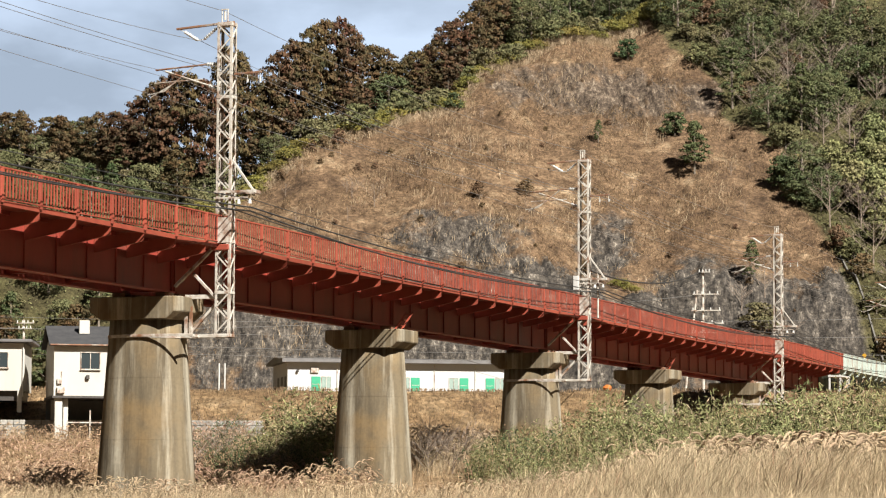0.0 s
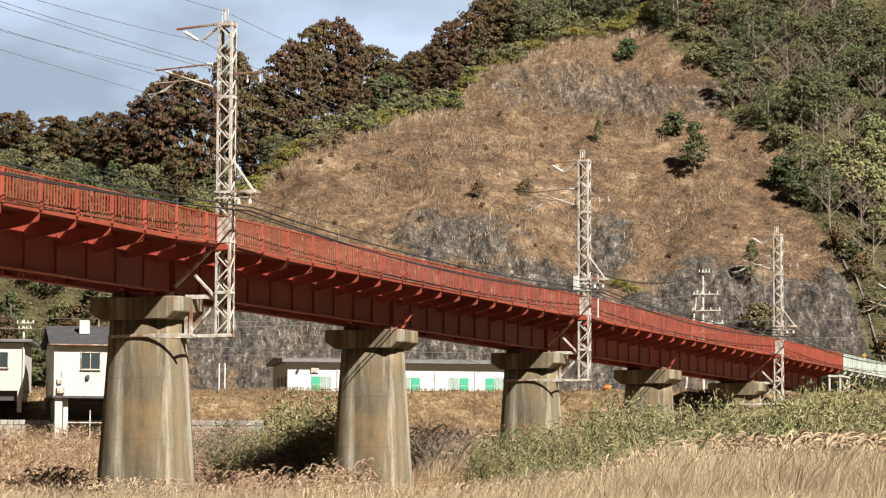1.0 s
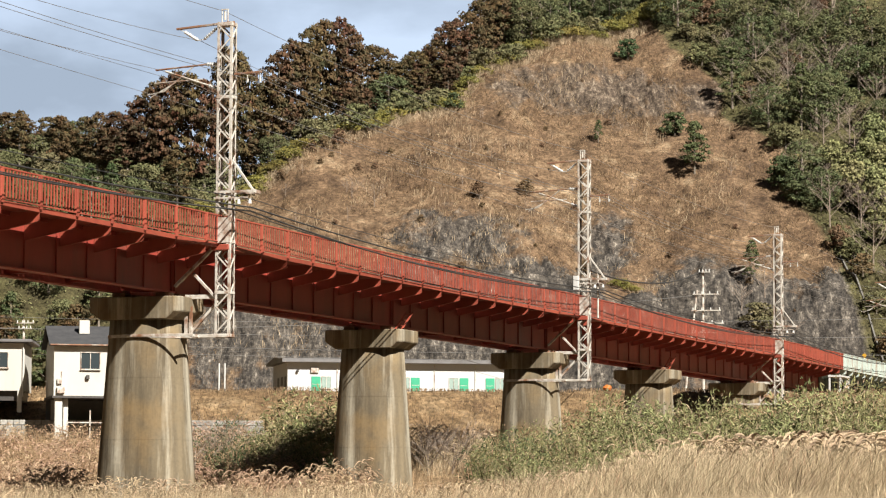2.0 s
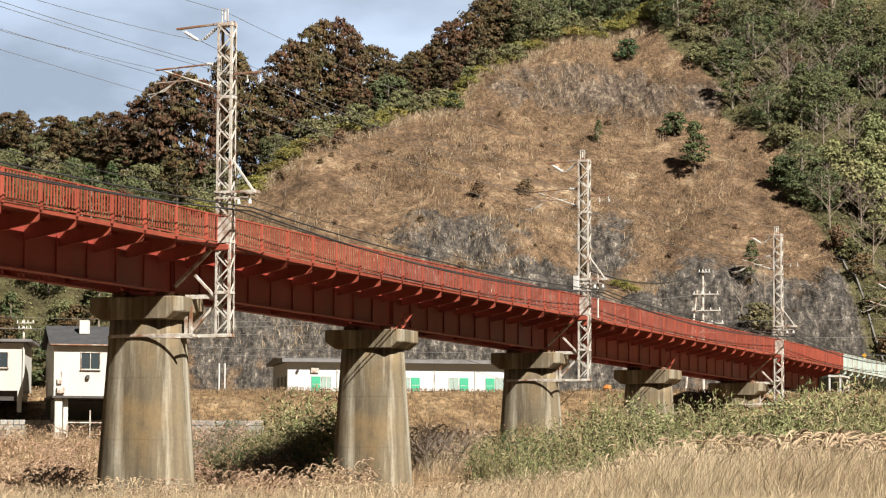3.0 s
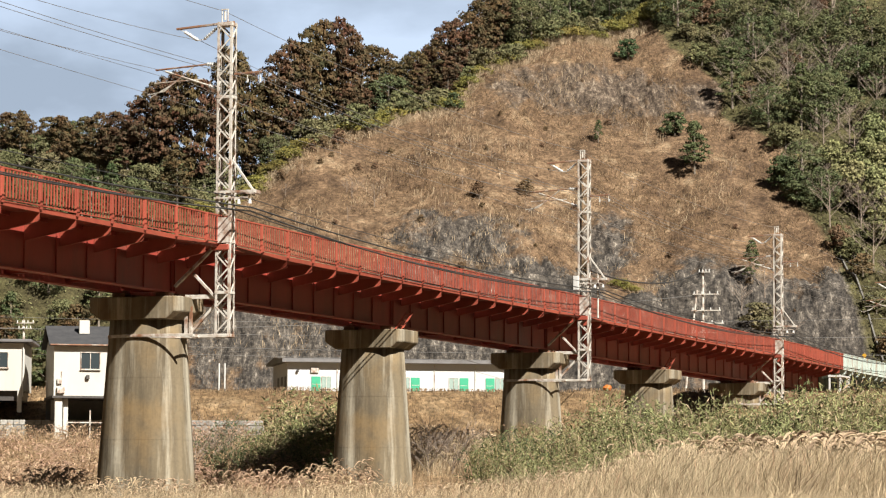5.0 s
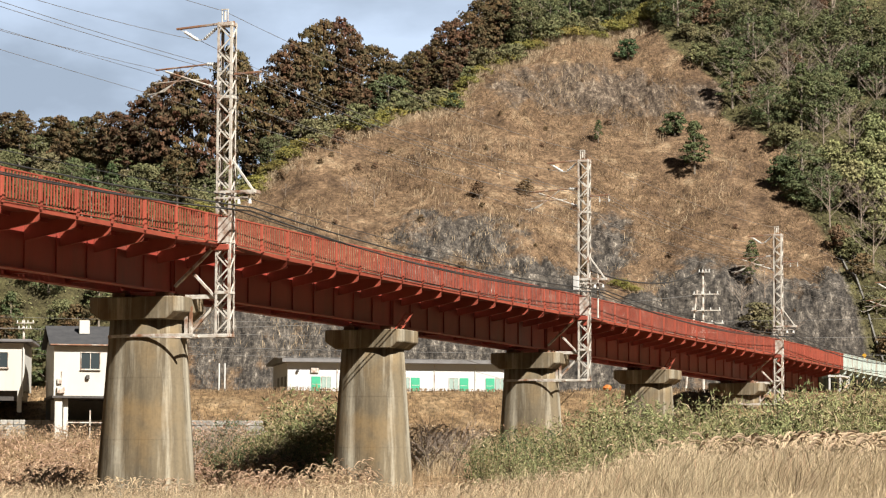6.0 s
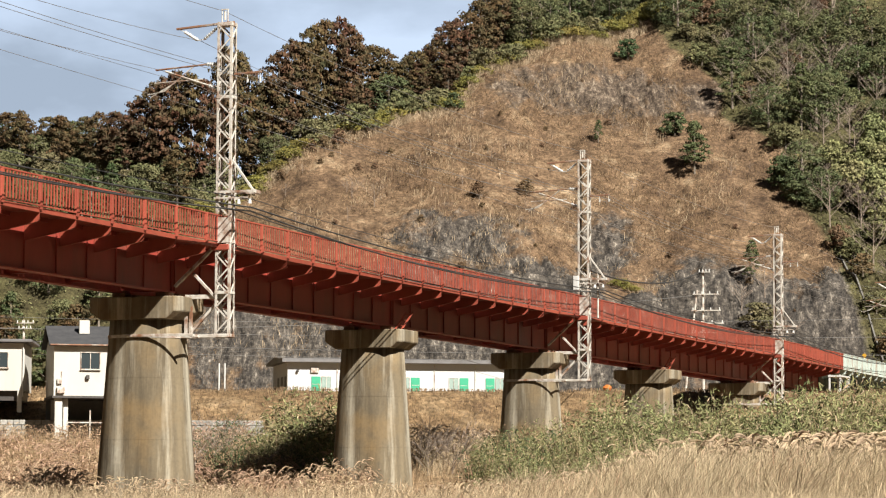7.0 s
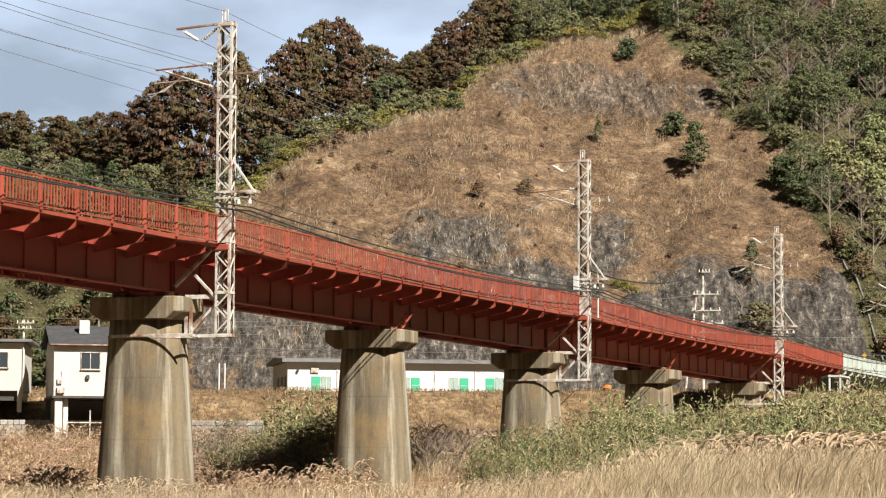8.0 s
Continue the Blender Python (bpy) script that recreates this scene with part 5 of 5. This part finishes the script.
def pier_bushes():
    rs = random.Random(12)
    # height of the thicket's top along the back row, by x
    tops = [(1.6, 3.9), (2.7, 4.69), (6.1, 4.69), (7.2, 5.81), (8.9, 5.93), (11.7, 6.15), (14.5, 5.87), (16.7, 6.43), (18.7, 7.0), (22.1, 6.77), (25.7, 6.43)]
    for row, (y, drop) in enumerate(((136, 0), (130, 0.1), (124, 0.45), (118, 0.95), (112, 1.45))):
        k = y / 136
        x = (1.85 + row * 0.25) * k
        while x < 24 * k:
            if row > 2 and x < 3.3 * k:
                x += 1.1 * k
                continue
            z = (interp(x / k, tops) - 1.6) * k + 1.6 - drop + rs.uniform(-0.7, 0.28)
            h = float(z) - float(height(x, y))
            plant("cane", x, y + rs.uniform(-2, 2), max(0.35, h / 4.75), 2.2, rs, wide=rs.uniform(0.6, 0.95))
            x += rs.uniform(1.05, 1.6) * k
    for x, y, s in ((-6.2, 137, 0.95), (-7.4, 139, 1.0), (-8.2, 136, 0.72), (-5.2, 140, 0.85), (-9.4, 138, 0.55), (-6.8, 134, 0.6)):
        plant("cane", x, y, s, 1.8, rs)
    for x, y, s in ((-10.3, 134, 0.85), (-9.3, 133, 0.8), (-8.0, 132, 0.75), (-7.0, 133, 0.8), (-6.0, 132, 0.7), (-10.9, 138, 1.0), (2.4, 128, 0.95), (3.4, 129, 1.05), (4.4, 127, 0.95), (5.3, 128, 1.0), (3.0, 124, 0.7), (4.8, 123, 0.75), (-13.0, 170, 0.7), (-5.3, 131, 0.6)):
        plant("evergreen", x, y, s, 1.2, rs)
    for x, y, s in ((-0.7, 140, 0.8), (0.5, 141, 0.7), (-12.4, 137, 0.7), (-11.6, 140, 0.8), (-8.9, 130, 0.6)):
        plant("brush", x, y, s, 0, rs)


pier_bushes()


def tussock_kind(seed, h, mat, label):
    rs = np.random.RandomState(seed)
    n = 160
    a, q = rs.uniform(0, 6.283, n), np.sqrt(rs.uniform(0, 1, n)) * 0.4
    base = np.stack([np.cos(a) * q, np.sin(a) * q, np.zeros(n)], -1)
    lean = base[:, :2] * 0.9 + rs.normal(size=(n, 2)) * 0.2 + np.array([0.22, 0])
    v, f = blades(rs, base, h * rs.uniform(0.6, 1.08, n), rs.uniform(0.005, 0.010, n), lean, plume=0.4)
    ob = new("pampas_tussock", raw_mesh("pampas_tussock", v, f, mat))
    ob.matrix_basis = AWAY
    return tagged(ob, label, "grass tuft", "tussocks in the meadow")


PLUME = leaf_material("pale_pampas_plumes", (0.430, 0.340, 0.234), (0.344, 0.258, 0.168), island=0.25, per_object=0.12, scale=0.4)
WEED_PLUME = leaf_material("reddish_brown_plumes", (0.330, 0.232, 0.155), (0.390, 0.290, 0.195), island=0.35, per_object=0.2, scale=0.4)


def plumed_kind(seed, h, stalks, spread, stem_mat, head_mat, name, label, group):
    """Stalks from one foot, each with a feathery head that droops downwind."""
    rs = np.random.RandomState(seed)
    ob = empty(name, AWAY, label, "grass tuft", group)
    a, q = rs.uniform(0, 6.283, stalks), np.sqrt(rs.uniform(0, 1, stalks)) * spread
    base = np.stack([np.cos(a) * q, np.sin(a) * q, np.full(stalks, -0.1)], -1)
    hh = h * rs.uniform(0.55, 1.05, stalks)
    lean = base[:, :2] * 0.35 + rs.normal(size=(stalks, 2)) * 0.09 + np.array([0.14, 0])
    v, f = blades(rs, base, hh, rs.uniform(0.010, 0.020, stalks), lean)
    low = blades(rs, base + rs.normal(size=base.shape) * np.array([0.12, 0.12, 0]), hh * rs.uniform(0.45, 0.8, stalks), rs.uniform(0.012, 0.03, stalks), lean * 2.2 + rs.normal(size=(stalks, 2)) * 0.25)
    f = f + [[i + len(v) for i in face] for face in low[1]]
    tagged(part("stalk_clump", raw_mesh("stalk_clump", v + low[0], f, stem_mat), stem_mat, ob), kind="stuff")
    verts, faces = [], []
    for i in range(stalks):
        tip = base[i] + np.array([lean[i, 0] * hh[i] * 1.08, lean[i, 1] * hh[i] * 1.08, hh[i] * 0.985])
        L, turn, drop = rs.uniform(0.18, 0.42), rs.normal() * 0.9, rs.uniform(0.1, 1.1)
        way = np.array([math.cos(turn), math.sin(turn), 0.0])
        spine = [tip + way * L * t * 0.8 + np.array([0, 0, L * (0.35 * t - drop * t * t)]) for t in (0.0, 0.25, 0.5, 0.78, 1.0)]
        for side in (np.array([-math.sin(turn), math.cos(turn), 0.0]), np.array([0.25, 0.0, 1.0])):
            o = len(verts)
            for p, w in zip(spine, (0.006, 0.020, 0.028, 0.020, 0.003)):
                verts += [p - side * w, p + side * w]
            faces += [(o + 2 * k, o + 2 * k + 1, o + 2 * k + 3, o + 2 * k + 2) for k in range(4)]
    tagged(part("plume_spray", raw_mesh("plume_spray", verts, faces, head_mat), head_mat, ob), kind="stuff")
    return ob


KINDS["pampas"] = [plumed_kind(111 + i, 1.95, 64, 0.7, STRAW, PLUME, "pampas_clump", "pale pampas grass with plumes drooping in the wind", "pampas clumps") for i in range(3)]
KINDS["weed"] = [plumed_kind(121 + i, 1.6, 64, 0.8, WEED, WEED_PLUME, "brown_reed_clump", "reddish-brown dry reeds with drooping heads", "brown reed clumps") for i in range(3)]
KINDS["tussock"] = [tussock_kind(101 + i, 1.7, STRAW, "pale dry pampas tussock nodding in the wind") for i in range(3)]


def tussocks():
    rs = random.Random(15)
    for i in range(190):
        y = rs.uniform(34, 104) if i < 70 else rs.uniform(72, 117)
        u = rs.uniform(-0.165, 0.17) if i < 70 else rs.uniform(0.02, 0.175)
        s = 0.86 + 0.7 * float(smooth01(np.array(u), 0.03, 0.13)) * float(smooth01(np.array(y), 60, 80)) + rs.uniform(-0.08, 0.06)
        if y > 100:
            s += rs.uniform(0.1, 0.45)
        if 70 < y and u < 0.03:
            s *= 0.85
        plant("tussock", u * y, y, s, 2.6, rs, 0.05)
    # plumed clumps along the far edge of the meadow, brown ones behind
    for i in range(100):
        u = rs.uniform(0.015, 0.17)
        y = rs.uniform(86, 117)
        plant("pampas", u * y, y, 0.75 + 0.85 * float(smooth01(np.array(u), 0.03, 0.12)) + rs.uniform(-0.1, 0.15), 2.4, rs, 0.05)
    for i in range(30):
        y = rs.uniform(90, 100)
        plant("pampas", rs.uniform(-0.16, 0.06) * y, y, rs.uniform(0.68, 0.9), 2.4, rs, 0.05)
    for i in range(150):
        y = rs.uniform(99, 172)
        plant("weed", rs.uniform(-0.168, -0.03) * y, y, rs.uniform(0.7, 1.2), 1.8 if i % 2 else 0, rs, 0.05)
    for i in range(22):
        y = rs.uniform(138, 160)
        plant("pampas", rs.uniform(-0.012, 0.02) * y, y, rs.uniform(0.8, 1.15), 1.6, rs, 0.05)


tussocks()


# ---- wind ----
def motions():
    rs = random.Random(3)
    for ob, amp in SWAYING:
        base = ob.matrix_basis.copy()
        loc, rot, sc = base.decompose()
        x = loc.x
        p1, p2 = rs.uniform(0, 1.5), rs.uniform(0, 6.28)
        rows = []
        for i in range(17):
            t = i * 0.5
            gust = 0.55 + 0.45 * math.sin(0.9 * t - 0.05 * x + 0.6)
            a = amp * (0.55 * gust + 0.45 * gust * math.sin(2.7 * t - 0.1 * x + p1))
            b = amp * 0.3 * math.sin(2.1 * t + p2)
            tilt = Euler((radians(b), radians(a), 0)).to_matrix().to_4x4()
            rows.append((t, Matrix.Translation(loc) @ tilt @ rot.to_matrix().to_4x4()))
        walk(ob, rows)
        ob.scale = sc


motions()
